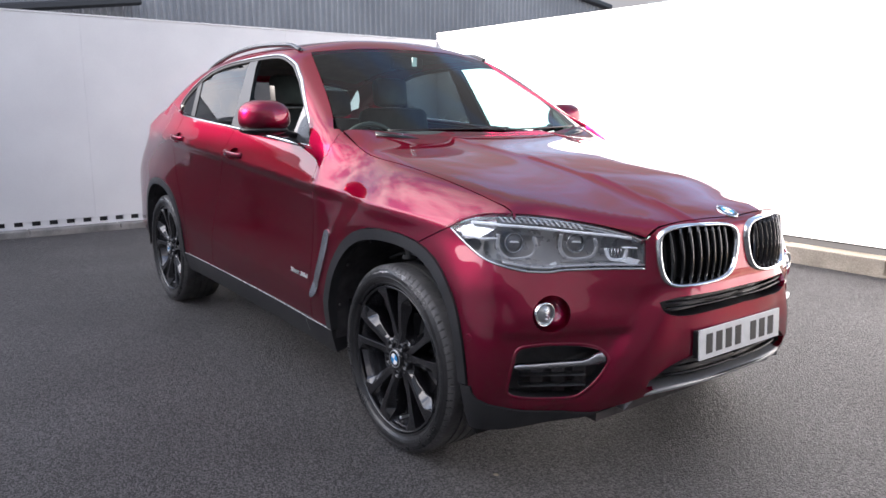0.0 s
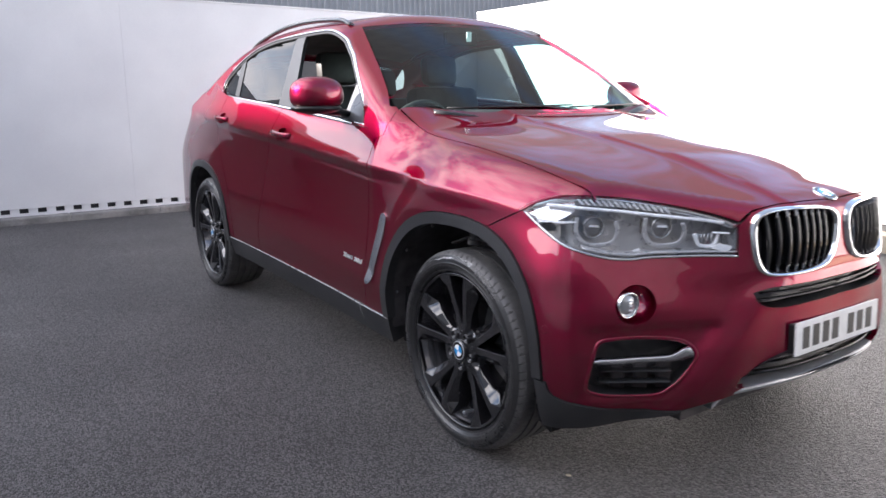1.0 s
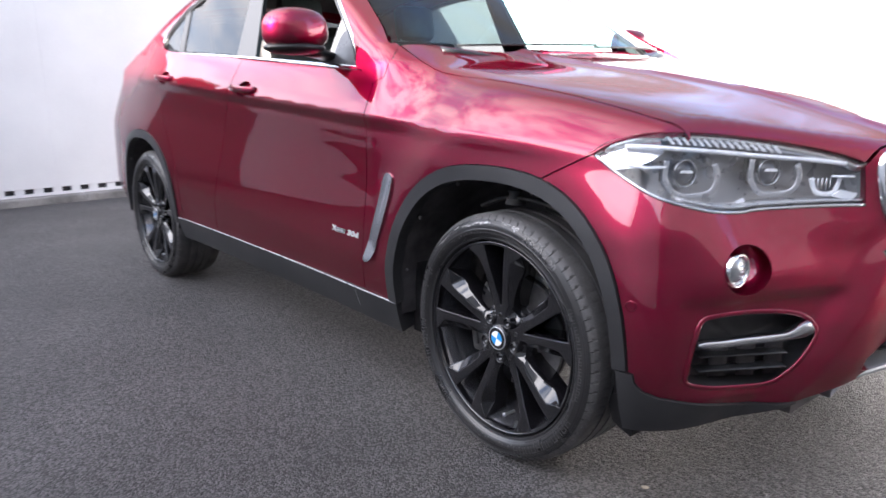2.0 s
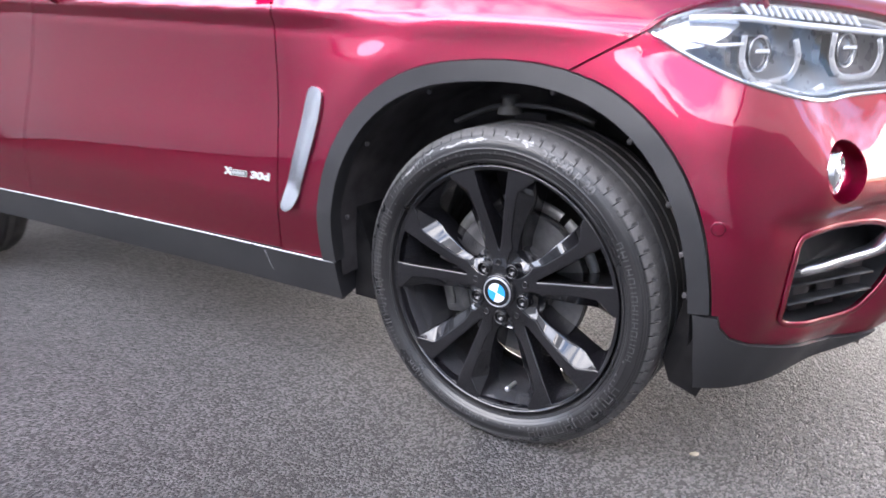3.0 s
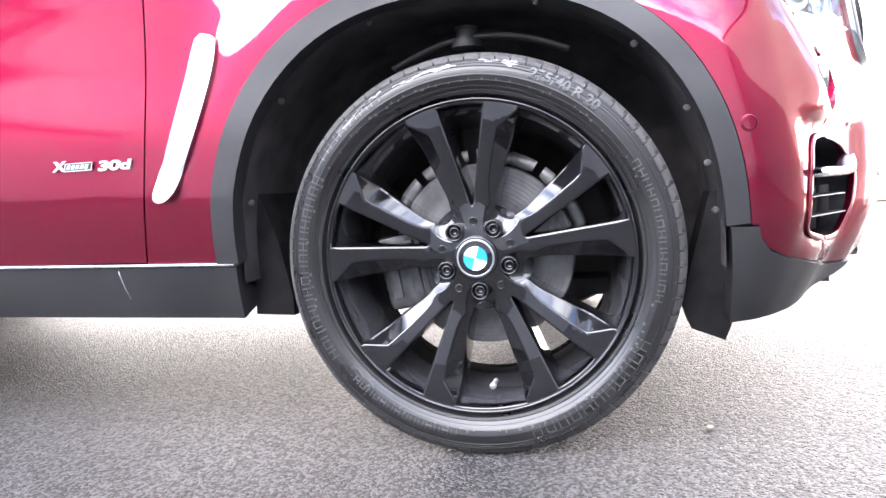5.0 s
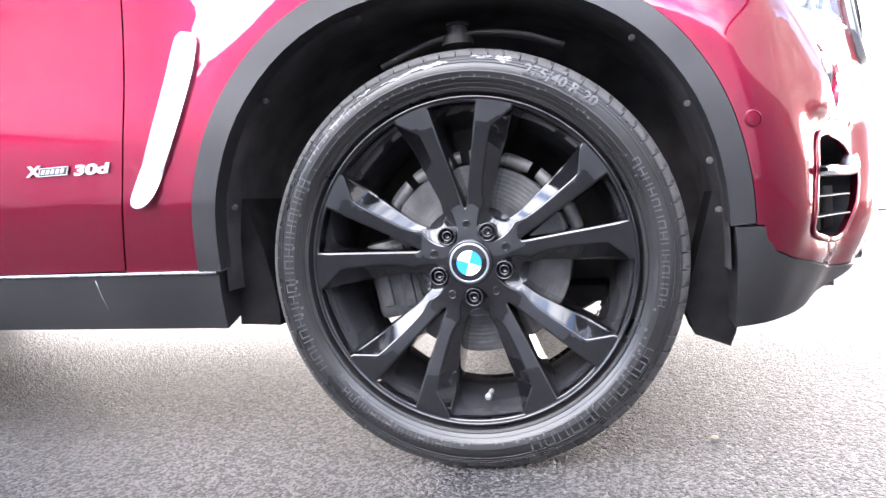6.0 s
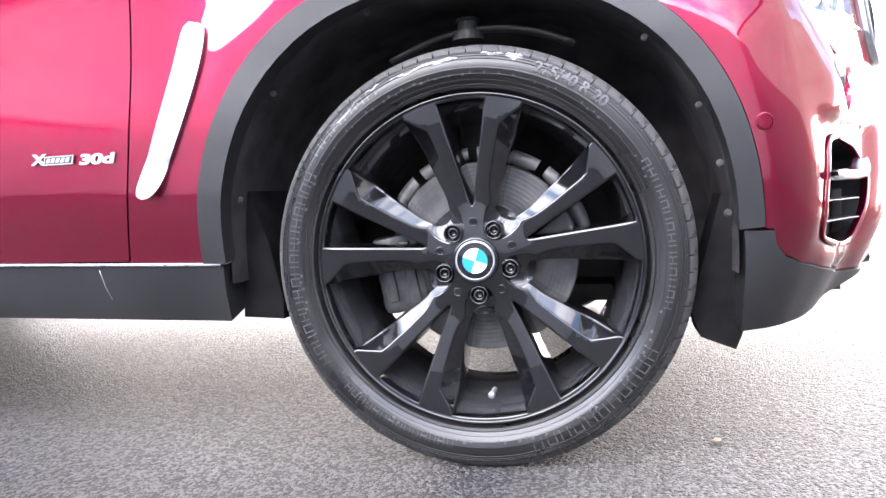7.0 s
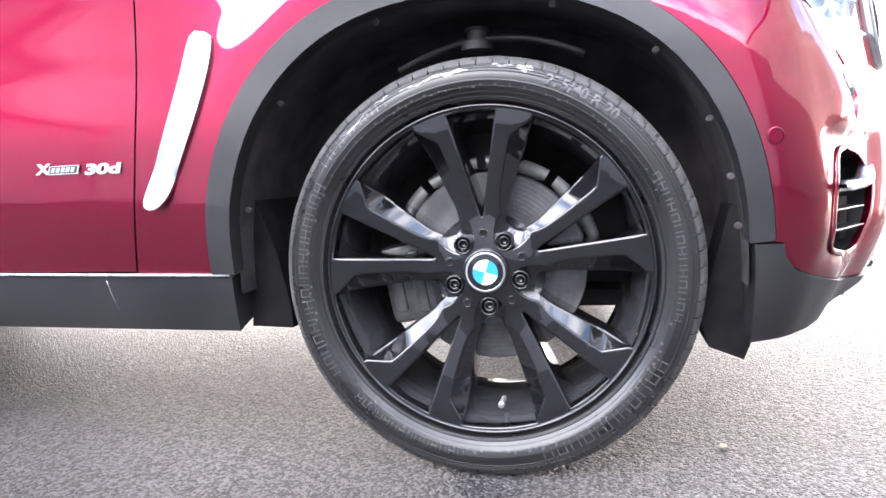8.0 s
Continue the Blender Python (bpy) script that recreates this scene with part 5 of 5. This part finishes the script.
    def around(r0, a0, turn=-1):
        return lambda px, py, pz: ((r0 + py) * math.cos(a0 + turn * px / r0), float(side_y(r0 + py)) - 0.0012 - pz, (r0 + py) * math.sin(a0 + turn * px / r0))

    lettering("275/40 R 20", 0.026, RUBBER_MARK, wheel, around(0.327, radians(59)), "size_marking", 0.0010, 0.0007)
    for a0, a1, r0, r1, count_ in ((150, 214, 0.314, 0.331, 17), (118, 146, 0.327, 0.341, 6), (222, 262, 0.312, 0.324, 14), (286, 334, 0.314, 0.334, 11), (345, 390, 0.316, 0.328, 14)):
        verts, faces = [], []
        for k in range(2 * count_):
            b0 = radians(a0 + (a1 - a0) * (k + 0.2 * (k % 2)) / (2 * count_))
            b1 = b0 + 0.0021 / r0
            base = len(verts)
            verts += [(r * math.cos(b), float(side_y(r)) - 0.0014, r * math.sin(b)) for r in (r0, r1) for b in (b0, b1)]
            faces.append((base, base + 1, base + 3, base + 2))
            if k % 2 == 0 and k % 6 < 4:
                r = r1 if k % 4 else (r0 + r1) / 2
                b1 = radians(a0 + (a1 - a0) * (k + 1.2) / (2 * count_))
                base = len(verts)
                verts += [(q * math.cos(b), float(side_y(q)) - 0.0014, q * math.sin(b)) for q in (r - 0.0019, r) for b in (b0, b1)]
                faces.append((base, base + 1, base + 3, base + 2))
        tagged(raw("sidewall_mark", verts, faces, RUBBER_MARK, wheel), kind="stuff")
    verts, faces = [], []
    rnd = random.Random(7)
    for k in range(150):
        a = radians(20 + 2.2 * k)
        if rnd.random() < 0.45:
            continue
        r, w = 0.3085 + (k % 2) * 0.003, radians(0.45 + 0.6 * rnd.random())
        base = len(verts)
        verts += [(q * math.cos(b), float(side_y(q)) - 0.0011, q * math.sin(b)) for q in (r, r + 0.0042) for b in (a, a + w)]
        faces.append((base, base + 1, base + 3, base + 2))
    tagged(raw("fine_print", verts, faces, RUBBER_MARK, wheel), kind="stuff")
    for r, wide in ((0.2985, 0.0007), (0.3025, 0.0006), (0.3115, 0.0006), (0.3365, 0.0007), (0.3415, 0.0006), (0.3455, 0.0008)):
        v, f = revolve([(q, float(side_y(q)) - up) for q, up in ((r - wide, 0.0002), (r - wide * 0.6, 0.0010), (r + wide * 0.6, 0.0010), (r + wide, 0.0002))], 120)
        raw("sidewall_rib", v, f, RUBBER_RIB, wheel, True)
    # pale scuffs and chalk left on the shoulder
    rnd = random.Random(3)
    for a0, a1, r0, thick in ((92, 104, 0.3385, 0.0045), (101, 113, 0.3360, 0.0028), (74, 79, 0.3440, 0.0075), (79, 86, 0.3450, 0.0030), (124, 136, 0.3350, 0.0022), (116, 121, 0.3410, 0.0020)):
        verts, faces = [], []
        for k in range(25):
            t = k / 24
            a = radians(a0 + (a1 - a0) * t)
            half = thick * math.sin(math.pi * t) ** 0.6 * (0.45 + 0.55 * rnd.random())
            r = r0 + 0.0012 * math.sin(9 * t) + 0.0008 * rnd.random()
            verts += [(q * math.cos(a), float(side_y(q)) - 0.0007, q * math.sin(a)) for q in (r - half, r + half)]
        faces = [(2 * k, 2 * k + 1, 2 * k + 3, 2 * k + 2) for k in range(24)]
        raw("scuff", verts, faces, SCUFF, wheel, True)
    # hub cap and bolts
    v, f = revolve([(0.040, 0.020), (0.040, 0.006), (0.037, 0.003), (0.0345, 0.004)], 48)
    cap = raw("hub_cap", v, f, RIM, wheel, True)
    roundel(wheel, Matrix.Translation((0, 0.004, 0)) @ pose(0, 0, 0, 0, -72, 0), 0.0345, 0.63, SATIN_DARK)
    for a in OPEN:
        x, z = polar(0.0605, a)
        v, f = revolve([(0.0165, 0.036), (0.0165, 0.010), (0.0150, 0.0085), (0.0132, 0.010), (0.0130, 0.024), (0.0098, 0.024), (0.0098, 0.013), (0.0085, 0.0115), (0.0062, 0.012), (0.0058, 0.020), (0.0001, 0.020)], 24)
        raw("wheel_bolt", [(p[0] + x, p[1], p[2] + z) for p in v], f, RIM, wheel, True)
    for a in WEDGE:
        x, z = polar(0.066, a)
        v, f = revolve([(0.0080, 0.019), (0.0078, 0.0148), (0.0066, 0.0140), (0.0058, 0.0152)], 20)
        hole = raw("trim_hole", [(p[0] + x, p[1] + 0.0025, p[2] + z) for p in v], f, RIM, wheel, True)
        v, f = revolve([(0.0060, 0.0150), (0.0001, 0.0152)], 20)
        raw("hole_floor", [(p[0] + x, p[1] + 0.0025, p[2] + z) for p in v], f, DEFLECTOR, hole, True)
    x, z = polar(0.238, NUT_ANGLE + radians(1))
    v, f = revolve([(0.0045, 0.03), (0.0045, -0.004), (0.0060, -0.004), (0.0060, -0.012), (0.0045, -0.014), (0.0001, -0.014)], 16)
    raw("valve", [(p[0] + x, p[1] + 0.03, p[2] + z) for p in v], f, SATIN_DARK, wheel, True)
    return wheel


def copy_part(ob, m, parent):
    """The same part again, with its sub-parts on shared meshes."""
    twin = new(ob.name, ob.data)
    twin.parent, twin.matrix_basis = parent, m
    if "label" in ob:
        twin["label"] = ob["label"]
    for c in ob.children:
        copy_part(c, c.matrix_basis.copy(), twin)
    return twin


HUBS = ((0.0, -1), (-2.933, -1), (0.0, 1), (-2.933, 1))
first = build_wheel()
first.parent = car
WHEEL_SIZE = Matrix.Diagonal((1.032, 1.0, 1.032, 1.0))
first.matrix_basis = pose(0.0, -0.956, 0.361) @ WHEEL_SIZE
for x, side in HUBS[1:]:
    copy_part(first, pose(x, 0.956 * side, 0.361, 0, 0, 180 if side > 0 else 0) @ WHEEL_SIZE, car)
# brakes stay with the car
for x, side in HUBS:
    m = pose(x, 0.956 * side, 0.361, 0, 0, 180 if side > 0 else 0)
    prof = [(0.05, 0.085), (0.098, 0.085), (0.102, 0.094), *[(0.106 + 0.004 * k, 0.0940 + 0.00025 * (k % 2)) for k in range(17)], (0.175, 0.094), (0.177, 0.097), (0.177, 0.103), (0.170, 0.1035), (0.170, 0.112), (0.177, 0.1125), (0.177, 0.122), (0.05, 0.122)]
    v, f = revolve(prof, 72)
    disc = raw("brake_disc", [m @ Vector(p) for p in v], f, DISC, car, False)
    for a0, a1 in ((14, 52), (57, 92), (97, 126), (131, 160)):
        verts, faces = [], []
        for k in range(9):
            t = radians(a0 + (a1 - a0) * k / 8)
            inner = 0.179 + (0.006 if k in (0, 8) else 0)
            verts += [m @ Vector((r * math.cos(t), s, r * math.sin(t))) for r, s in ((inner, 0.116), (0.184, 0.110), (0.202, 0.110), (0.206, 0.118))]
        for k in range(8):
            faces += [(4 * k + q, 4 * k + q + 1, 4 * k + q + 5, 4 * k + q + 4) for q in range(3)]
        raw("dust_shield", verts, faces, SHIELD, car, True)
    way = radians(190 if x > -1 else 170)
    bm = bmesh.new()
    add_box(bm, (-0.05, 0.045, -0.075), (0.045, 0.13, 0.075), 0.014)
    add_box(bm, (-0.075, 0.05, -0.045), (-0.04, 0.10, 0.045), 0.008)
    add_box(bm, (-0.035, 0.038, -0.060), (-0.012, 0.05, 0.060), 0.005)
    add_box(bm, (0.008, 0.038, -0.052), (0.030, 0.05, 0.052), 0.005)
    cal = part("brake_caliper", bm, CALIPER, car, "", True)
    cal.matrix_basis = m @ Matrix.Rotation(-way, 4, "Y") @ pose(0.165, 0.035, 0)
    bm = bmesh.new()
    add_box(bm, (-0.05, 0.15, 0.17), (0.05, 0.28, 0.40), 0.03)
    add_box(bm, (-0.16, 0.16, -0.06), (0.16, 0.30, 0.03), 0.02)
    part("suspension", bm, LINER, car, "", True).matrix_basis = m
    bm = bmesh.new()
    for low, high, r0, r1 in ((0.396, 0.412, 0.030, 0.026), (0.412, 0.430, 0.020, 0.018), (0.430, 0.436, 0.023, 0.020)):
        bmesh.ops.create_cone(bm, cap_ends=True, segments=20, radius1=r0, radius2=r1, depth=high - low, matrix=Matrix.Translation((-0.01, 0.085, (low + high) / 2)))
    strut = part("strut_mount", bm, STRUT, car, "", True)
    strut.matrix_basis = m
    arm = spline([(-0.16, 0.10, 0.372), (-0.09, 0.095, 0.398), (-0.03, 0.09, 0.412), (0.05, 0.09, 0.414), (0.12, 0.10, 0.402), (0.18, 0.11, 0.38)], 0.02)
    raw("control_arm", *sweep(arm, 0.03, 0.012), STRUT, strut, True)
# flap behind the lower nose
flap = [(0.366, -0.89, 0.262), (0.382, -0.89, 0.212), (0.440, -0.89, 0.190), (0.450, -0.89, 0.215), (0.470, -0.90, 0.30), (0.475, -0.90, 0.46), (0.42, -0.89, 0.46)]
verts = [*flap, *[(x, y + 0.10, z) for x, y, z in flap]]
n = len(flap)
both("air_deflector", verts, [tuple(range(n))[::-1], tuple(range(n, 2 * n))] + [(i, (i + 1) % n, n + (i + 1) % n, n + i) for i in range(n)], DEFLECTOR, car, False)
# floor pan and tray close the car from below
# unseen tray added to block light and darken the ground under the nose
part("under_tray", box((0.565, -0.56, 0.245), (0.70, 0.56, 0.275)), LINER, car)
part("floor_pan", add_box(box((-3.75, -0.60, 0.235), (0.56, 0.60, 0.27)), (-2.42, -0.86, 0.27), (-0.56, 0.86, 0.33)), LINER, car)
part("engine_bay", box((-0.5, -0.55, 0.28), (0.52, 0.55, 0.90)), LINER, car)
part("boot_floor", box((-3.85, -0.58, 0.28), (-2.5, 0.58, 0.95)), LINER, car)


def adopt(owner, names):
    """Hand parts of the car to the part they belong to, side by side."""
    owners = [o for o in car.children if o.name.split(".")[0] == owner]
    side_of = lambda o: sum((o.matrix_basis @ v.co).y for v in o.data.vertices) >= 0
    for ob in list(car.children):
        if ob.type == "MESH" and ob.name.split(".")[0] in names:
            ob.parent = next(o for o in owners if side_of(o) == side_of(ob))


adopt("headlamp", ("headlamp_lens", "headlamp_trim", "projector", "projector_glass", "small_lamp", "small_lamp_glass", "eyebrow_light", "light_rib", "lamp_blade", "lamp_bracket", "lamp_shelf", "projector_bar", "lamp_shade", "lamp_rib", "lamp_plate", "eyebrow_panel", "lamp_reflector"))
adopt("kidney_surround", ("grille_tray", "slat"))
adopt("fog_lamp", ("fog_lamp_glass", "fog_lamp_bowl", "reflector_rib"))
adopt("vent_tray", ("vent_blade", "vent_lip", "fin"))

# ---- cabin inside ----
bm = bmesh.new()
add_box(bm, (-0.98, -0.80, 0.80), (-0.55, 0.80, 1.14), 0.05)
add_box(bm, (-1.00, -0.72, 1.08), (-0.72, -0.08, 1.22), 0.05)
part("dashboard", bm, CABIN_PLASTIC, car, "", True)
wheel_rim = [Vector((-1.16 + 0.055 * math.sin(a), -0.38 + 0.185 * math.cos(a), 1.08 + 0.175 * math.sin(a))) for a in np.linspace(0, 2 * math.pi, 36, endpoint=False)]
steer = raw("steering_wheel", *sweep(wheel_rim, 0.03, 0.03, True, (1, 0, 0)), LEATHER, car, True)
part("steering_boss", box((-1.19, -0.46, 1.0), (-1.10, -0.30, 1.14), 0.03), LEATHER, steer, "", True)


def car_seat(x, y, wide):
    bm = bmesh.new()
    add_box(bm, (-0.28, -wide / 2, 0.0), (0.28, wide / 2, 0.20), 0.06)
    seat = part("car_seat", bm, LEATHER, car, "black leather car seat with headrest", True)
    seat.matrix_basis = pose(x, y, 0.52)
    bm = bmesh.new()
    add_box(bm, (-0.08, -wide / 2, 0.0), (0.08, wide / 2, 0.70 if wide < 0.7 else 0.62), 0.06)
    back = part("backrest", bm, LEATHER, seat, "", True)
    back.matrix_basis = pose(-0.28, 0, 0.14, 0, -14, 0)
    for yy in ((0,) if wide < 0.7 else (-0.4, 0.4)):
        bm = bmesh.new()
        add_box(bm, (-0.05, -0.13, 0.0), (0.05, 0.13, 0.20), 0.045)
        part("headrest", bm, LEATHER, seat, "", True).matrix_basis = pose(-0.46, yy, 0.83 if wide < 0.7 else 0.76, 0, -8, 0)


car_seat(-1.62, -0.38, 0.52)
car_seat(-1.62, 0.38, 0.52)
car_seat(-2.45, 0.0, 1.30)
for side in (-1, 1):
    bm = bmesh.new()
    add_box(bm, (-2.55, -0.03, 0.35), (-0.75, 0.03, 1.15), 0.02)
    part("door_card", bm, CABIN_PLASTIC, car).matrix_basis = pose(0, 0.82 * side, 0)
skin("headlining", cabin, [(-1.42, 0, 1.6), (-1.45, -0.60, 1.6), (-2.0, -0.62, 1.6), (-2.9, -0.58, 1.5), (-2.95, 0, 1.5)], DOWN, HEADLINING, car, seam=True, gap=0.08, raised=-0.03, lip=0.0)
bm = box((-1.33, -0.11, 1.56), (-1.30, 0.11, 1.63), 0.012)
part("inner_mirror", bm, DEFLECTOR, car)
part("toll_tag", box((-1.235, -0.02, 1.575), (-1.228, 0.01, 1.625)), WHITE, car)

# ---- the yard ----
LEFT_X, RIGHT_Y, GROUND = -6.62, 4.12, -0.0121
bm = bmesh.new()
bmesh.ops.create_grid(bm, x_segments=1, y_segments=1, size=1500)
ground = tagged(part("ground", bm, TARMAC), "dark grey tarmac yard, worn and gritty", kind="structure")
ground.matrix_basis = pose(0, 0, GROUND)

bm = bmesh.new()
bmesh.ops.create_icosphere(bm, subdivisions=2, radius=1.0)
for v in bm.verts:
    rough = 1 + 0.18 * math.sin(7 * v.co.x + 3 * v.co.y) * math.cos(5 * v.co.z + v.co.y)
    v.co = Vector((v.co.x * 0.011 * rough, v.co.y * 0.007 * rough, v.co.z * 0.004 * rough + 0.003))
chip = tagged(part("stone_chip", bm, KERB, None, "", True), "small pale stone chip lying on the tarmac", "stone")
chip.matrix_basis = pose(0.42, -0.78, GROUND, 0, 0, 35)


def board_wall(name, length, m, gap_strip, foot, top):
    """A run of white painted boards on a dark foot, local x along it, face towards -y."""
    wall = part(name, box((0, 0.0, foot), (length, 0.10, top)), HOARDING)
    wall.matrix_basis = m
    tagged(wall, "tall white painted hoarding wall round the yard", kind="structure")
    n = int(length / 2.4)
    for i in range(n + 1):
        x0, x1 = 2.4 * i + 0.002, min(2.4 * (i + 1) - 0.002, length)
        if x1 - x0 < 0.1:
            continue
        part("board", box((x0, -0.012, foot), (x1 + 0.003, -0.002, top + 0.01), 0.001), HOARDING, wall)
    part("capping", box((0, -0.02, top + 0.012), (length, 0.11, top + 0.03), 0.003), HOARDING, wall)
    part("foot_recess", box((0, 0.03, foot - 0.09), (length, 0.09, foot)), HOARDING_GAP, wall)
    if gap_strip:
        part("foot_rail", box((0, -0.006, foot - 0.088), (length, 0.03, foot - 0.052)), HOARDING, wall)
        for i in range(int(length / 0.17)):
            part("foot_block", box((0.17 * i, -0.004, foot - 0.055), (0.17 * i + 0.085, 0.03, foot - 0.002)), HOARDING, wall)
    return wall


def kerb(name, length, m, mat, label, high):
    base = part(name, box((0, -0.16, -0.02), (length, 0.10, 0.02)), mat)
    base.matrix_basis = m
    tagged(base, label, kind="structure")
    for i in range(int(length / 0.915)):
        part("kerbstone", box((0.915 * i + 0.003, -0.15, 0.0), (0.915 * (i + 1) - 0.003, 0.10, high), 0.012), mat, base)


board_wall("wall_west", 6.5, pose(LEFT_X, RIGHT_Y, 0, 0, 0, -90) @ Matrix.Diagonal((1, -1, 1, 1)), True, 0.135, 2.31)
board_wall("wall_north", 16.0, pose(LEFT_X, RIGHT_Y, 0), False, 0.21, 2.41)
kerb("kerb_west", 6.5, pose(LEFT_X, RIGHT_Y, GROUND, 0, 0, -90) @ Matrix.Diagonal((1, -1, 1, 1)), KERB_GREY, "grey concrete kerb under the white hoarding", 0.07)
kerb("kerb_north", 16.0, pose(LEFT_X, RIGHT_Y, GROUND), KERB, "sandy concrete kerb under the white hoarding", 0.15)

# profiled steel shed beyond the corner
shed = tagged(new("shed"), "large grey profiled-steel industrial shed behind the hoarding", "building")
verts, faces = [], []
X0, PITCH = -19.0, 0.20
ys = []
y = -3.0
while y < 21.8:
    ys += [(y, 0), (y + 0.07, 0), (y + 0.10, 0.035), (y + 0.17, 0.035)]
    y += PITCH
for yy, out in ys:
    top = 8.6 - abs(yy - 2.0) * 0.155
    verts += [(X0 + out, yy, 0), (X0 + out, yy, top)]
faces = [(2 * i, 2 * i + 2, 2 * i + 3, 2 * i + 1) for i in range(len(ys) - 1)]
raw("cladding", verts, faces, SHEETING, shed)
part("shed_body", box((X0 - 20, -3.0, 0), (X0 - 0.05, 21.7, 5.0)), SHEETING, shed)
raw("verge", *sweep([Vector((X0 + 0.1, 2.0, 8.65)), Vector((X0 + 0.1, 21.95, 5.55))], 0.3, 0.25), ROOF_TRIM, shed)
raw("verge", *sweep([Vector((X0 + 0.1, -3.2, 7.83)), Vector((X0 + 0.1, 2.0, 8.65))], 0.3, 0.25), ROOF_TRIM, shed)
raw("canopy_edge", *sweep([Vector((X0 + 0.4, -3.0, 3.30)), Vector((X0 + 0.4, 3.2, 4.14))], 0.4, 0.22), ROOF_TRIM, shed)

# unseen building behind the camera, added to shade the yard and shape paint reflections
hall = tagged(new("hall"), "unseen pale rendered building with dark wings, added to shade the yard and shape reflections", "building")
part("hall_wall", box((-34, -20.0, 0), (26, -11.0, 5.50)), RENDER, hall)
part("hall_tall_block", box((1.0, -19.8, 5.71), (26, -11.0, 7.6)), RENDER, hall)
part("hall_tall_roof", box((0.8, -20.0, 7.6), (26.3, -11.0, 7.8)), RENDER, hall)
part("hall_east_wing", box((9.6, -10.95, 0), (22, 3.9, 8.3)), DARK_RENDER, hall)
part("hall_east_roof", box((9.4, -10.9, 8.3), (22.2, 4.0, 8.5), 0.03), DARK_RENDER, hall)
part("hall_wing", box((-17, -10.95, 0), (-9.4, -4.6, 3.4)), RENDER, hall)
part("hall_wing_roof", box((-17.2, -10.9, 3.4), (-9.2, -4.62, 3.55), 0.03), RENDER, hall)
part("hall_wing_end", box((-17, -4.6, 0), (-9.35, -3.45, 3.5)), DARK_RENDER, hall)
part("hall_end_roof", box((-17.2, -4.61, 3.5), (-9.3, -3.4, 3.62), 0.03), RENDER, hall)
part("hall_roof", box((-34.3, -20.3, 5.50), (26.3, -11.0, 5.70)), RENDER, hall)
